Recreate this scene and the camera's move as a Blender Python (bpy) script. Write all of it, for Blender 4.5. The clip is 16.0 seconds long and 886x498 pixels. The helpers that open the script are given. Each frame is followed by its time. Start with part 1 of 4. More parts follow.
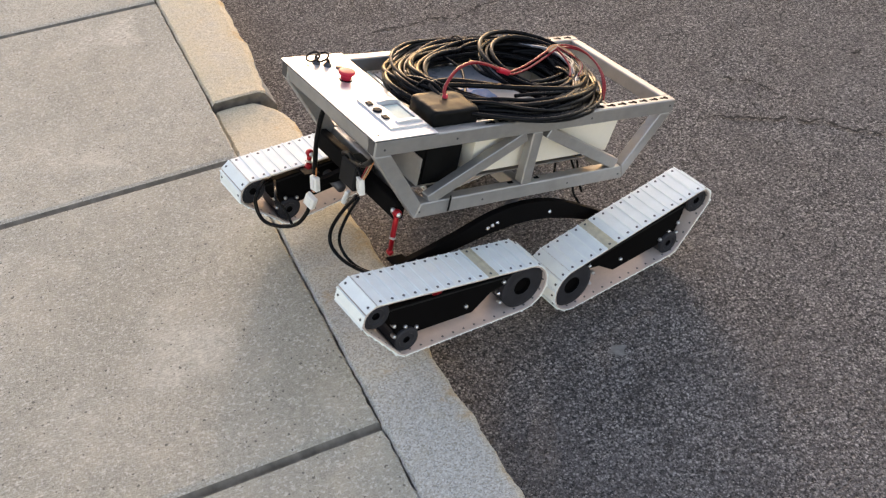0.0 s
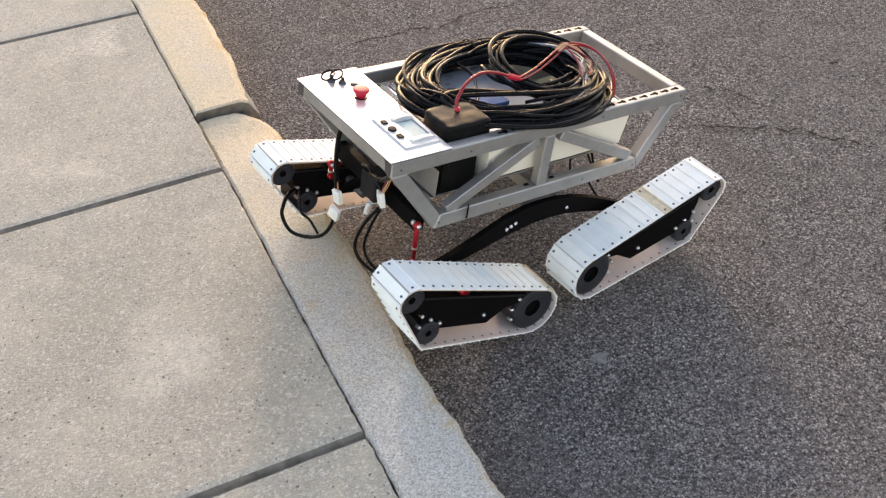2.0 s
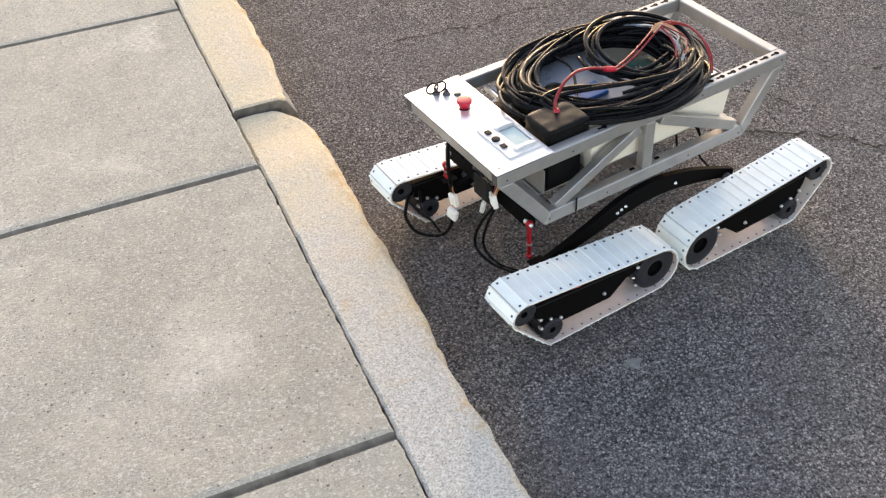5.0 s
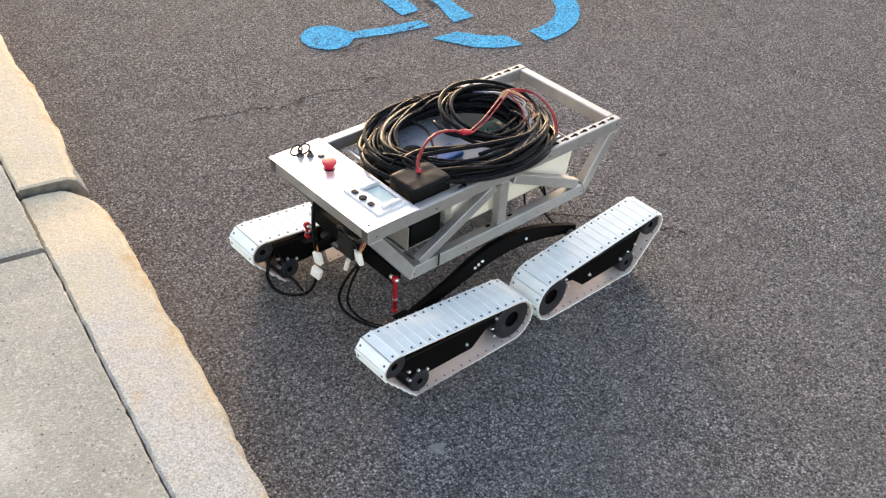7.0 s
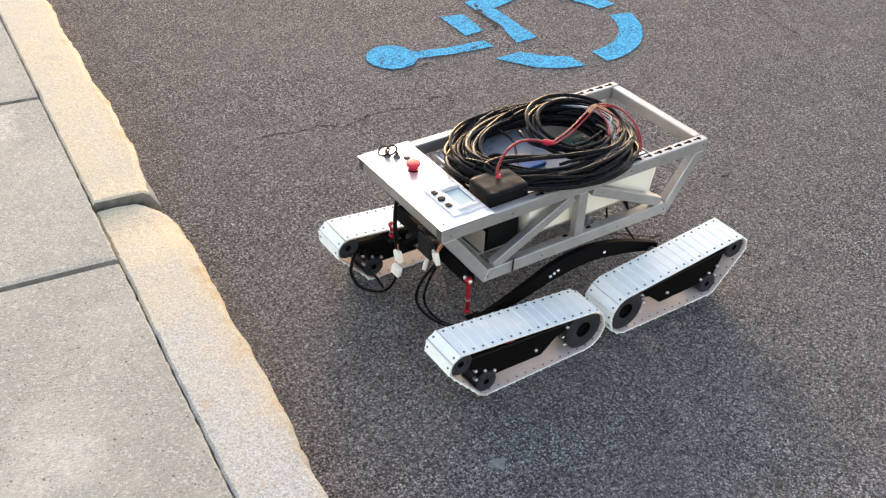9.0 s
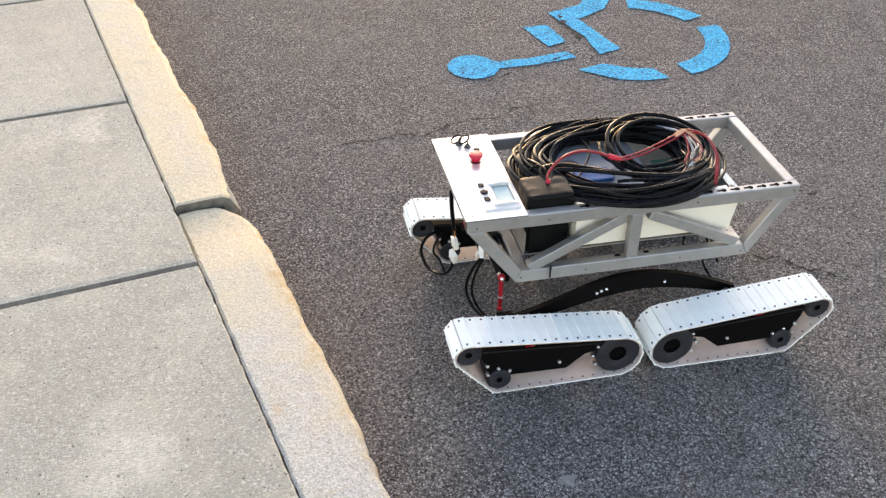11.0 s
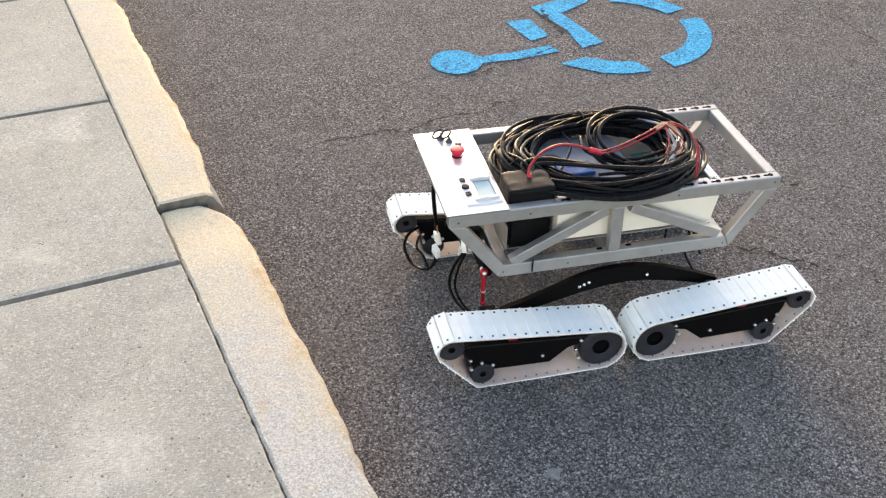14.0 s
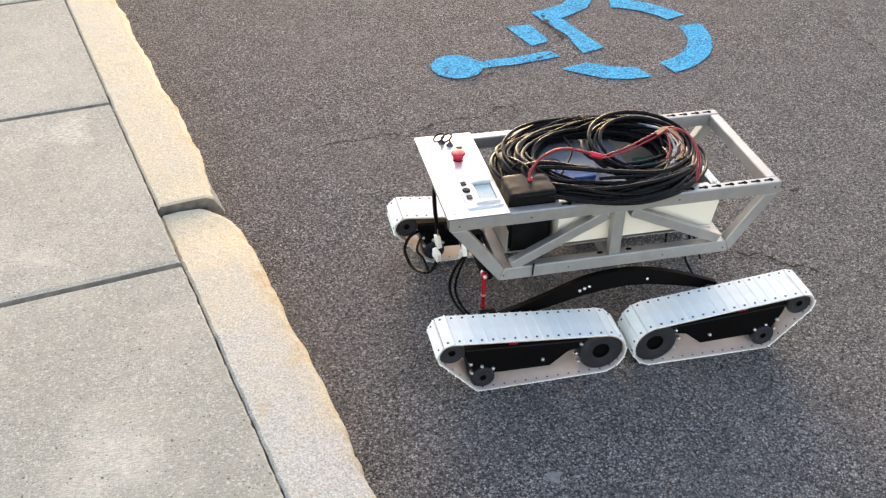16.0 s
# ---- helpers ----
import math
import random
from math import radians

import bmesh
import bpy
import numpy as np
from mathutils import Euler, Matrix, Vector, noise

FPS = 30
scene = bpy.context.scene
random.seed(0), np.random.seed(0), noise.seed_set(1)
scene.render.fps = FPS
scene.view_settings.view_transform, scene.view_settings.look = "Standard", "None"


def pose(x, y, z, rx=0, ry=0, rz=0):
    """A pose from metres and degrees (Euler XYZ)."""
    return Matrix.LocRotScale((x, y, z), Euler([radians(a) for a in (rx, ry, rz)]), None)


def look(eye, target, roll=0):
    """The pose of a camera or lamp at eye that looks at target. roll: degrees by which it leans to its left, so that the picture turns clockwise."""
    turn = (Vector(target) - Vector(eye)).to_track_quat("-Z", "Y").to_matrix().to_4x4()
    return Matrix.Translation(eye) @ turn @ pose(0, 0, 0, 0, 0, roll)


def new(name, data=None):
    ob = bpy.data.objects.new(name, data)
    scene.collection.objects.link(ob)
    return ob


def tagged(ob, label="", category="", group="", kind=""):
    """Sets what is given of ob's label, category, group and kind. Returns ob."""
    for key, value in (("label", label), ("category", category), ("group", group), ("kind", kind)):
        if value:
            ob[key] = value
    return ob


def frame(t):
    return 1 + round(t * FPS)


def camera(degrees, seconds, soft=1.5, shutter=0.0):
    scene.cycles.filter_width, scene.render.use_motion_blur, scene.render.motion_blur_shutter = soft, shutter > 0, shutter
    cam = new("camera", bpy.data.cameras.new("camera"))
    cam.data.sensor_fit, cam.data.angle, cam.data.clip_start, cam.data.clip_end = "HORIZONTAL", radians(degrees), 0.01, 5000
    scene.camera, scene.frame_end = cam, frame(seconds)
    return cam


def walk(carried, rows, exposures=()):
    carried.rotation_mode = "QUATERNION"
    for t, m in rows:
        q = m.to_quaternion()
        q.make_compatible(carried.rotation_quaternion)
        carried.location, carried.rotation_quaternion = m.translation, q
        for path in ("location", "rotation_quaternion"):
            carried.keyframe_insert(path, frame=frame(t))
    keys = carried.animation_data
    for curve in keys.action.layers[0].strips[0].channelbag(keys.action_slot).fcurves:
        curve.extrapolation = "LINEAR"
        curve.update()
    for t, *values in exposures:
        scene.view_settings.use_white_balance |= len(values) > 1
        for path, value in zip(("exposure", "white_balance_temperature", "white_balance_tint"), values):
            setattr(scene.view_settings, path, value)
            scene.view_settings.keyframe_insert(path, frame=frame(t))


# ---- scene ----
cam = camera(46.86, 16.0, soft=1.3)
PATH = [
    (0, -0.4956, -2.2382, 1.7168, 48.050, 3.084, -24.817),
    (0.5, -0.4931, -2.2412, 1.7156, 48.058, 3.155, -24.897),
    (1, -0.4939, -2.2388, 1.7184, 47.973, 3.047, -25.146),
    (1.5, -0.4938, -2.2413, 1.7216, 48.151, 2.886, -25.350),
    (2, -0.5004, -2.2459, 1.7213, 48.571, 2.555, -25.651),
    (2.5, -0.5061, -2.2447, 1.7201, 48.630, 3.360, -24.128),
    (3, -0.4972, -2.2446, 1.7184, 48.424, 3.398, -23.781),
    (3.5, -0.5018, -2.2407, 1.7193, 48.397, 3.105, -24.017),
    (3.7, -0.5021, -2.2427, 1.7157, 48.611, 3.158, -23.845),
    (5.8, -0.4856, -2.2356, 1.7309, 48.483, 2.986, -23.511),
    (6, -0.4616, -2.2346, 1.7269, 48.753, 2.239, -24.606),
    (6.5, -0.4553, -2.2122, 1.7346, 51.052, -2.522, -30.035),
    (7, -0.4608, -2.2144, 1.7250, 52.715, -3.273, -31.967),
    (7.5, -0.4694, -2.2209, 1.7255, 52.800, -3.004, -31.980),
    (8, -0.4924, -2.2339, 1.7359, 53.100, -2.079, -30.039),
    (8.5, -0.4892, -2.2341, 1.7357, 53.405, -2.279, -29.505),
    (9, -0.4931, -2.2297, 1.7390, 53.646, -2.138, -28.949),
    (9.5, -0.4908, -2.2268, 1.7413, 53.535, -2.019, -27.186),
    (9.7, -0.4914, -2.2278, 1.7411, 53.546, -1.848, -26.465),
    (11.8, -0.4735, -2.2176, 1.7267, 54.242, -0.679, -24.293),
    (12, -0.4734, -2.2178, 1.7267, 54.205, -0.757, -24.345),
    (12.5, -0.4706, -2.2216, 1.7267, 54.020, -0.701, -24.668),
    (13, -0.4736, -2.2244, 1.7302, 53.988, -0.977, -25.024),
    (13.5, -0.4640, -2.2208, 1.7189, 53.909, -0.869, -25.284),
    (14, -0.4678, -2.2264, 1.7288, 53.874, -0.625, -25.405),
    (14.5, -0.4651, -2.2294, 1.7283, 53.981, -0.276, -25.448),
    (15, -0.4714, -2.2307, 1.7275, 54.119, -0.265, -25.284),
    (15.5, -0.4723, -2.2277, 1.7214, 54.145, -0.453, -25.189),
    (16, -0.4750, -2.2294, 1.7254, 54.202, -0.870, -25.332),
]
ROBOT = [
    (0, 0.2300, -0.5187, 0.0753, -0.06, -16.68, 189.59),
    (0.5, 0.2902, -0.5062, 0.0594, -0.94, -13.47, 189.48),
    (1, 0.3094, -0.5007, 0.0539, -1.27, -11.99, 189.48),
    (1.5, 0.3142, -0.5022, 0.0548, -1.27, -12.03, 189.40),
    (2, 0.3467, -0.4966, 0.0515, -1.09, -10.89, 189.31),
    (2.5, 0.3805, -0.4936, 0.0399, -1.25, -8.32, 188.31),
    (3, 0.4124, -0.4915, 0.0344, -1.48, -6.79, 187.67),
    (3.5, 0.4510, -0.4827, 0.0283, -1.87, -5.09, 187.40),
    (3.7, 0.4597, -0.4884, 0.0259, -2.04, -4.30, 187.64),
    (4.6, 0.5520, -0.4710, 0.0150, -0.70, -1.20, 188.40),
    (5.8, 0.6777, -0.4467, 0.0060, 0.40, 0.40, 189.29),
    (6, 0.6992, -0.4361, 0.0017, 0.12, 0.31, 189.52),
    (6.5, 0.7386, -0.4311, -0.0016, 0.37, -0.07, 189.43),
    (7, 0.7832, -0.4199, -0.0032, 0.28, 0.23, 189.28),
    (7.5, 0.8153, -0.4191, -0.0019, 0.36, 0.14, 189.19),
    (8, 0.8342, -0.4169, -0.0007, 0.49, 0.14, 189.07),
    (8.5, 0.8455, -0.4146, -0.0006, 0.46, 0.26, 188.51),
    (9, 0.8457, -0.4139, 0.0009, 0.41, 0.01, 184.49),
    (9.5, 0.8423, -0.4127, 0.0012, 0.40, -0.05, 178.75),
    (9.7, 0.8420, -0.4135, 0.0020, 0.21, 0.04, 176.45),
    (10.2, 0.8365, -0.4125, 0.0015, 0.00, 0.00, 171.20),
    (10.7, 0.8290, -0.4110, 0.0008, -0.20, -0.03, 168.40),
    (11.8, 0.8245, -0.4100, 0.0004, -0.29, -0.05, 167.84),
    (12, 0.8245, -0.4100, 0.0004, -0.29, -0.05, 167.84),
    (12.5, 0.8245, -0.4100, 0.0004, -0.29, -0.05, 167.84),
    (13, 0.8245, -0.4100, 0.0004, -0.29, -0.05, 167.84),
    (13.5, 0.8245, -0.4100, 0.0004, -0.29, -0.05, 167.84),
    (14, 0.8245, -0.4100, 0.0004, -0.29, -0.05, 167.84),
    (14.5, 0.8245, -0.4100, 0.0004, -0.29, -0.05, 167.84),
    (15, 0.8245, -0.4100, 0.0004, -0.29, -0.05, 167.84),
    (15.5, 0.8245, -0.4100, 0.0004, -0.29, -0.05, 167.84),
    (16, 0.8245, -0.4100, 0.0004, -0.29, -0.05, 167.84),
]
walk(cam, [(t, pose(x, y, z, a, b, c)) for t, x, y, z, a, b, c in PATH], exposures=[(0, 1.69, 8050, 23.5), (1, 1.83, 8050, 23.5), (2.5, 1.89, 8050, 23.5), (3.5, 1.94, 8000, 22.5), (7, 2.06, 7820, 20.5), (9, 2.08, 7800, 20.5), (12, 2.09, 7720, 20), (16, 2.09, 7720, 20)])

# ---- light: low sun through thin haze, wide clear sky ----
SUN_TO = Vector((0.335, 0.942, 0.0)).normalized()
SUN_ELEV = radians(14)
world = bpy.data.worlds.new("sky")
scene.world = world
world.use_nodes = True
wn = world.node_tree.nodes
sky = wn.new("ShaderNodeTexSky")
sky.sky_type = "NISHITA"
sky.sun_disc = False
sky.sun_elevation = SUN_ELEV
sky.sun_rotation = math.atan2(SUN_TO.x, SUN_TO.y)
sky.air_density, sky.dust_density, sky.ozone_density = 1.0, 0.8, 0.5
wn["Background"].inputs["Strength"].default_value = 0.15
world.node_tree.links.new(sky.outputs[0], wn["Background"].inputs["Color"])
sun = new("sun", bpy.data.lights.new("sun", "SUN"))
sun.data.energy, sun.data.angle, sun.data.color = 0.32, radians(0.9), (1.0, 0.895, 0.72)
sun.matrix_world = look(SUN_TO * 30 * math.cos(SUN_ELEV) + Vector((0, 0, 30 * math.sin(SUN_ELEV))), (0, 0, 0))

# ---- materials ----


class Nodes:
    """Short hand for one node material."""

    def __init__(self, name):
        self.m = bpy.data.materials.new(name)
        self.m.use_nodes = True
        self.t = self.m.node_tree
        self.b = self.t.nodes["Principled BSDF"]
        self.co = self.t.nodes.new("ShaderNodeTexCoord").outputs["Object"]

    def add(self, kind, **sets):
        n = self.t.nodes.new(kind)
        for k, v in sets.items():
            n.inputs[k].default_value = v
        return n

    def link(self, a, b):
        self.t.links.new(a, b)

    def noise(self, scale, detail=4.0, rough=0.6, co=None):
        n = self.add("ShaderNodeTexNoise", Scale=scale, Detail=detail, Roughness=rough)
        self.link(co or self.co, n.inputs["Vector"])
        return n.outputs["Fac"]

    def voronoi(self, scale, feature="F1"):
        n = self.add("ShaderNodeTexVoronoi", Scale=scale)
        n.feature = feature
        self.link(self.co, n.inputs["Vector"])
        return n

    def ramp(self, fac, stops):
        n = self.add("ShaderNodeValToRGB")
        e = n.color_ramp.elements
        while len(e) < len(stops):
            e.new(0.5)
        for el, (p, c) in zip(e, stops):
            el.position = p
            el.color = (*c, 1) if len(c) == 3 else (c[0], c[0], c[0], 1)
        self.link(fac, n.inputs["Fac"])
        return n.outputs["Color"]

    def mix(self, fac, a, b, kind="MIX"):
        n = self.t.nodes.new("ShaderNodeMix")
        n.data_type, n.blend_type = "RGBA", kind
        for sock, v in ((n.inputs[0], fac), (n.inputs[6], a), (n.inputs[7], b)):
            if hasattr(v, "links"):
                self.link(v, sock)
            elif isinstance(v, tuple):
                sock.default_value = (*v, 1)
            else:
                sock.default_value = v
        return n.outputs[2]

    def math(self, op, a, b=0.0):
        n = self.t.nodes.new("ShaderNodeMath")
        n.operation = op
        for sock, v in ((n.inputs[0], a), (n.inputs[1], b)):
            if hasattr(v, "links"):
                self.link(v, sock)
            else:
                sock.default_value = v
        return n.outputs[0]

    def bump(self, height, strength, distance):
        n = self.add("ShaderNodeBump", Strength=strength, Distance=distance)
        self.link(height, n.inputs["Height"])
        self.link(n.outputs["Normal"], self.b.inputs["Normal"])

    def color(self, c):
        if hasattr(c, "links"):
            self.link(c, self.b.inputs["Base Color"])
        else:
            self.b.inputs["Base Color"].default_value = (*c, 1)


def plain(name, c, rough=0.5, metal=0.0, grain=300.0, large=14.0, spread=0.18, bump=0.15, spec=0.5):
    """A surface of one colour with fine grain, large stains and uneven gloss."""
    n = Nodes(name)
    a = n.noise(large, 3)
    g = n.noise(grain, 3)
    lo, hi = tuple(x * (1 - spread) for x in c), tuple(min(1, x * (1 + spread)) for x in c)
    base = n.mix(n.ramp(a, [(0.3, (0,)), (0.7, (1,))]), lo, hi)
    n.color(n.mix(n.math("MULTIPLY", g, 0.3), base, tuple(x * 0.75 for x in c)))
    r = n.math("ADD", n.math("MULTIPLY", a, 0.2), rough - 0.1)
    n.link(r, n.b.inputs["Roughness"])
    n.b.inputs["Metallic"].default_value = metal
    n.b.inputs["Specular IOR Level"].default_value = spec
    n.bump(g, bump, 0.0006)
    return n.m


def make_asphalt():
    n = Nodes("worn_asphalt")
    v = n.voronoi(185.0)
    v2 = n.voronoi(360.0)
    sep = n.t.nodes.new("ShaderNodeSeparateColor")
    n.link(v.outputs["Color"], sep.inputs[0])
    sep2 = n.t.nodes.new("ShaderNodeSeparateColor")
    n.link(v2.outputs["Color"], sep2.inputs[0])
    stone = n.ramp(sep.outputs[0], [(0.0, (0.022, 0.0215, 0.0215)), (0.36, (0.095, 0.092, 0.092)), (0.74, (0.215, 0.207, 0.205)), (0.93, (0.42, 0.405, 0.39)), (1.0, (0.62, 0.60, 0.575))])
    grit = n.ramp(sep2.outputs[1], [(0.0, (0.008, 0.008, 0.008)), (0.5, (0.108, 0.104, 0.104)), (1.0, (0.54, 0.52, 0.505))])
    col = n.mix(0.45, stone, grit)
    binder = n.ramp(v.outputs["Distance"], [(0.45, (0,)), (0.8, (1,))])
    col = n.mix(n.math("MULTIPLY", binder, 0.8), col, (0.018, 0.0175, 0.018))
    big = n.noise(1.7, 5)
    mid = n.noise(9.0, 4)
    col = n.mix(n.ramp(big, [(0.35, (0,)), (0.7, (0.5,))]), col, (0.165, 0.155, 0.149))
    col = n.mix(n.ramp(mid, [(0.3, (0.35,)), (0.6, (0,))]), col, (0.055, 0.052, 0.052))
    # pits: the shade between grains is put into the colour as well
    pit = n.noise(105.0, 3, 0.65)
    col = n.mix(n.ramp(pit, [(0.36, (0.75,)), (0.47, (0,))]), col, (0.012, 0.0135, 0.014))
    v3 = n.voronoi(270.0)
    sep3 = n.t.nodes.new("ShaderNodeSeparateColor")
    n.link(v3.outputs["Color"], sep3.inputs[0])
    chip = n.math("MULTIPLY", n.ramp(sep3.outputs[0], [(0.935, (0,)), (0.97, (1,))]), n.ramp(v3.outputs["Distance"], [(0.35, (0.9,)), (0.6, (0,))]))
    col = n.mix(chip, col, (0.38, 0.365, 0.345))
    # hollows: flat dark flecks, painted shade without any depth
    hollow = n.math("MULTIPLY", n.ramp(sep3.outputs[1], [(0.86, (0,)), (0.92, (0.8,))]), n.ramp(v3.outputs["Distance"], [(0.4, (1,)), (0.7, (0,))]))
    col = n.mix(hollow, col, (0.012, 0.0115, 0.012))
    n.color(n.mix(1.0, col, (1.14, 1.12, 1.115), "MULTIPLY"))
    n.b.inputs["Roughness"].default_value = 0.9
    n.b.inputs["Specular IOR Level"].default_value = 0.15
    h = n.math("SUBTRACT", n.math("MULTIPLY", sep.outputs[2], 0.6), n.math("MULTIPLY", v.outputs["Distance"], 0.9))
    h = n.math("ADD", h, n.math("MULTIPLY", pit, 1.6))
    n.bump(h, 0.95, 0.004)
    return n.m


KERB_H = 0.11
# lighter patches on the slabs: x, y, reach, strength
PALE_PATCHES = ((-0.43, -0.61, 0.09, 0.75), (-0.45, -0.49, 0.07, 0.6), (-0.49, -0.66, 0.07, 0.6), (-0.473, 0.17, 0.045, 0.5), (-0.716, -0.69, 0.07, 0.4), (-0.20, -0.20, 0.04, 0.35))


def make_concrete():
    n = Nodes("broomed_concrete")
    big = n.noise(2.3, 5)
    mid = n.noise(18.0, 5)
    fine = n.noise(260.0, 4, 0.7)
    base = n.ramp(big, [(0.3, (0.36, 0.34, 0.27)), (0.5, (0.435, 0.41, 0.33)), (0.70, (0.545, 0.51, 0.415))])
    base = n.mix(n.ramp(mid, [(0.36, (0.40,)), (0.58, (0,))]), base, (0.36, 0.34, 0.29))
    base = n.mix(n.ramp(fine, [(0.40, (0.95,)), (0.54, (0,))]), base, (0.25, 0.225, 0.185))
    tan = n.ramp(n.noise(6.0, 6, 0.7), [(0.45, (0,)), (0.70, (0.5,))])
    base = n.mix(tan, base, (0.52, 0.46, 0.36))
    base = n.mix(n.ramp(n.noise(150.0, 2), [(0.53, (0,)), (0.68, (0.65,))]), base, (0.66, 0.63, 0.56))
    n.b.inputs["Roughness"].default_value = 0.85
    st = n.t.nodes.new("ShaderNodeMapping")
    st.inputs["Scale"].default_value = (55, 260, 55)
    n.link(n.co, st.inputs["Vector"])
    broom = n.noise(1.0, 2, co=st.outputs[0])
    base = n.mix(n.ramp(broom, [(0.40, (0.35,)), (0.56, (0,))]), base, (0.29, 0.27, 0.23))
    scuff = n.math("MULTIPLY", n.ramp(n.noise(3.1, 4, 0.6), [(0.60, (0,)), (0.70, (1,))]), n.ramp(broom, [(0.45, (0,)), (0.6, (0.7,))]))
    base = n.mix(scuff, base, (0.68, 0.64, 0.55))
    drift = n.add("ShaderNodeTexNoise", Scale=7.0, Detail=5.0)
    n.link(n.co, drift.inputs["Vector"])
    wander = n.mix(0.16, n.co, drift.outputs["Color"], "ADD")
    pale = None
    for x, y, r, k in PALE_PATCHES:
        far = n.t.nodes.new("ShaderNodeVectorMath")
        far.operation = "DISTANCE"
        n.link(wander, far.inputs[0])
        far.inputs[1].default_value = (x + 0.08, y + 0.08, KERB_H + 0.08)
        q = n.ramp(far.outputs["Value"], [(r * 0.3, (k,)), (r * 1.25, (0,))])
        pale = q if pale is None else n.math("MAXIMUM", pale, q)
    pale = n.math("MULTIPLY", pale, n.ramp(n.noise(30.0, 6, 0.7), [(0.36, (0.15,)), (0.62, (1.0,))]))
    base = n.mix(n.math("MULTIPLY", pale, n.ramp(broom, [(0.38, (0.45,)), (0.58, (1.0,))])), base, (0.68, 0.635, 0.53))
    warp = n.add("ShaderNodeTexNoise", Scale=160.0, Detail=2.0)
    n.link(n.co, warp.inputs["Vector"])
    wobble = n.mix(0.006, n.co, warp.outputs["Color"], "ADD")
    holes = None
    for scale, size, share in ((34.0, 0.075, 0.90), (80.0, 0.15, 0.93), (13.0, 0.042, 0.84)):
        v = n.voronoi(scale)
        n.link(wobble, v.inputs["Vector"])
        v.voronoi_dimensions = "2D"
        sep = n.t.nodes.new("ShaderNodeSeparateColor")
        n.link(v.outputs["Color"], sep.inputs[0])
        p = n.math("MULTIPLY", n.math("LESS_THAN", v.outputs["Distance"], size), n.math("GREATER_THAN", sep.outputs[0], share))
        holes = p if holes is None else n.math("MAXIMUM", holes, p)
    n.color(n.mix(n.math("MULTIPLY", holes, 0.85), base, (0.11, 0.10, 0.085)))
    h = n.math("ADD", n.math("MULTIPLY", broom, 0.8), n.math("SUBTRACT", n.math("MULTIPLY", fine, 0.7), holes))
    n.bump(h, 0.6, 0.0028)
    return n.m


def make_granite(gold):
    """Split granite with iron stains; gold: how much the ochre gains towards +y."""
    n = Nodes("kerb_granite")
    v = n.voronoi(330.0)
    sep = n.t.nodes.new("ShaderNodeSeparateColor")
    n.link(v.outputs["Color"], sep.inputs[0])
    stone = n.ramp(sep.outputs[0], [(0.0, (0.28, 0.275, 0.26)), (0.25, (0.47, 0.46, 0.43)), (1.0, (0.66, 0.65, 0.61))])
    at = n.t.nodes.new("ShaderNodeSeparateXYZ")
    n.link(n.co, at.inputs[0])
    # ochre share rises from y -0.85 to 0.1
    north = n.t.nodes.new("ShaderNodeMapRange")
    n.link(at.outputs[1], north.inputs[0])
    north.inputs[1].default_value, north.inputs[2].default_value, north.inputs[3].default_value, north.inputs[4].default_value = -0.85, 0.1, 0.0, gold
    edge = n.t.nodes.new("ShaderNodeMapRange")
    n.link(at.outputs[0], edge.inputs[0])
    edge.inputs[1].default_value, edge.inputs[2].default_value, edge.inputs[3].default_value, edge.inputs[4].default_value = -0.02, 0.05, 0.0, 0.28
    stain = n.math("ADD", n.math("MULTIPLY", n.noise(5.0, 6, 0.65), 0.75), n.math("MULTIPLY", n.noise(26.0, 5), 0.35))
    stain = n.math("ADD", n.math("ADD", stain, north.outputs[0]), edge.outputs[0])
    s = n.ramp(stain, [(0.58, (0,)), (0.98, (0.75,))])
    col = n.mix(s, stone, (0.66, 0.545, 0.35), "MIX")
    rust = n.ramp(n.math("ADD", n.noise(14.0, 6, 0.7), n.math("MULTIPLY", edge.outputs[0], 0.72)), [(0.62, (0,)), (0.78, (0.85,))])
    col = n.mix(n.math("MULTIPLY", rust, 0.8), col, (0.52, 0.30, 0.10))
    dark = n.ramp(n.noise(8.0, 5, 0.6), [(0.62, (0,)), (0.74, (0.45,))])
    col = n.mix(dark, col, (0.30, 0.31, 0.31))
    n.b.inputs["Roughness"].default_value = 0.75
    h = n.math("ADD", n.noise(60.0, 5), n.math("MULTIPLY", n.noise(500.0, 2), 0.4))
    grain = n.ramp(n.noise(210.0, 3, 0.7), [(0.38, (0.55,)), (0.58, (0,))])
    n.color(n.mix(grain, col, (0.30, 0.25, 0.17)))
    n.bump(h, 0.8, 0.005)
    return n.m


def make_metal(name, c, rough, stretch=(8, 300, 300), metal=0.85):
    """Mill-finish aluminium with drawn lines, smudges and a dull oxide."""
    n = Nodes(name)
    st = n.t.nodes.new("ShaderNodeMapping")
    st.inputs["Scale"].default_value = stretch
    n.link(n.co, st.inputs["Vector"])
    lines = n.noise(1.0, 3, co=st.outputs[0])
    smudge = n.noise(16.0, 5)
    n.color(n.mix(n.ramp(smudge, [(0.35, (0,)), (0.75, (0.6,))]), c, tuple(x * 0.66 for x in c)))
    r = n.math("ADD", n.math("MULTIPLY", smudge, 0.28), n.math("MULTIPLY", lines, 0.12))
    n.link(n.math("ADD", r, rough - 0.2), n.b.inputs["Roughness"])
    n.b.inputs["Metallic"].default_value = metal
    n.bump(lines, 0.08, 0.0005)
    return n.m


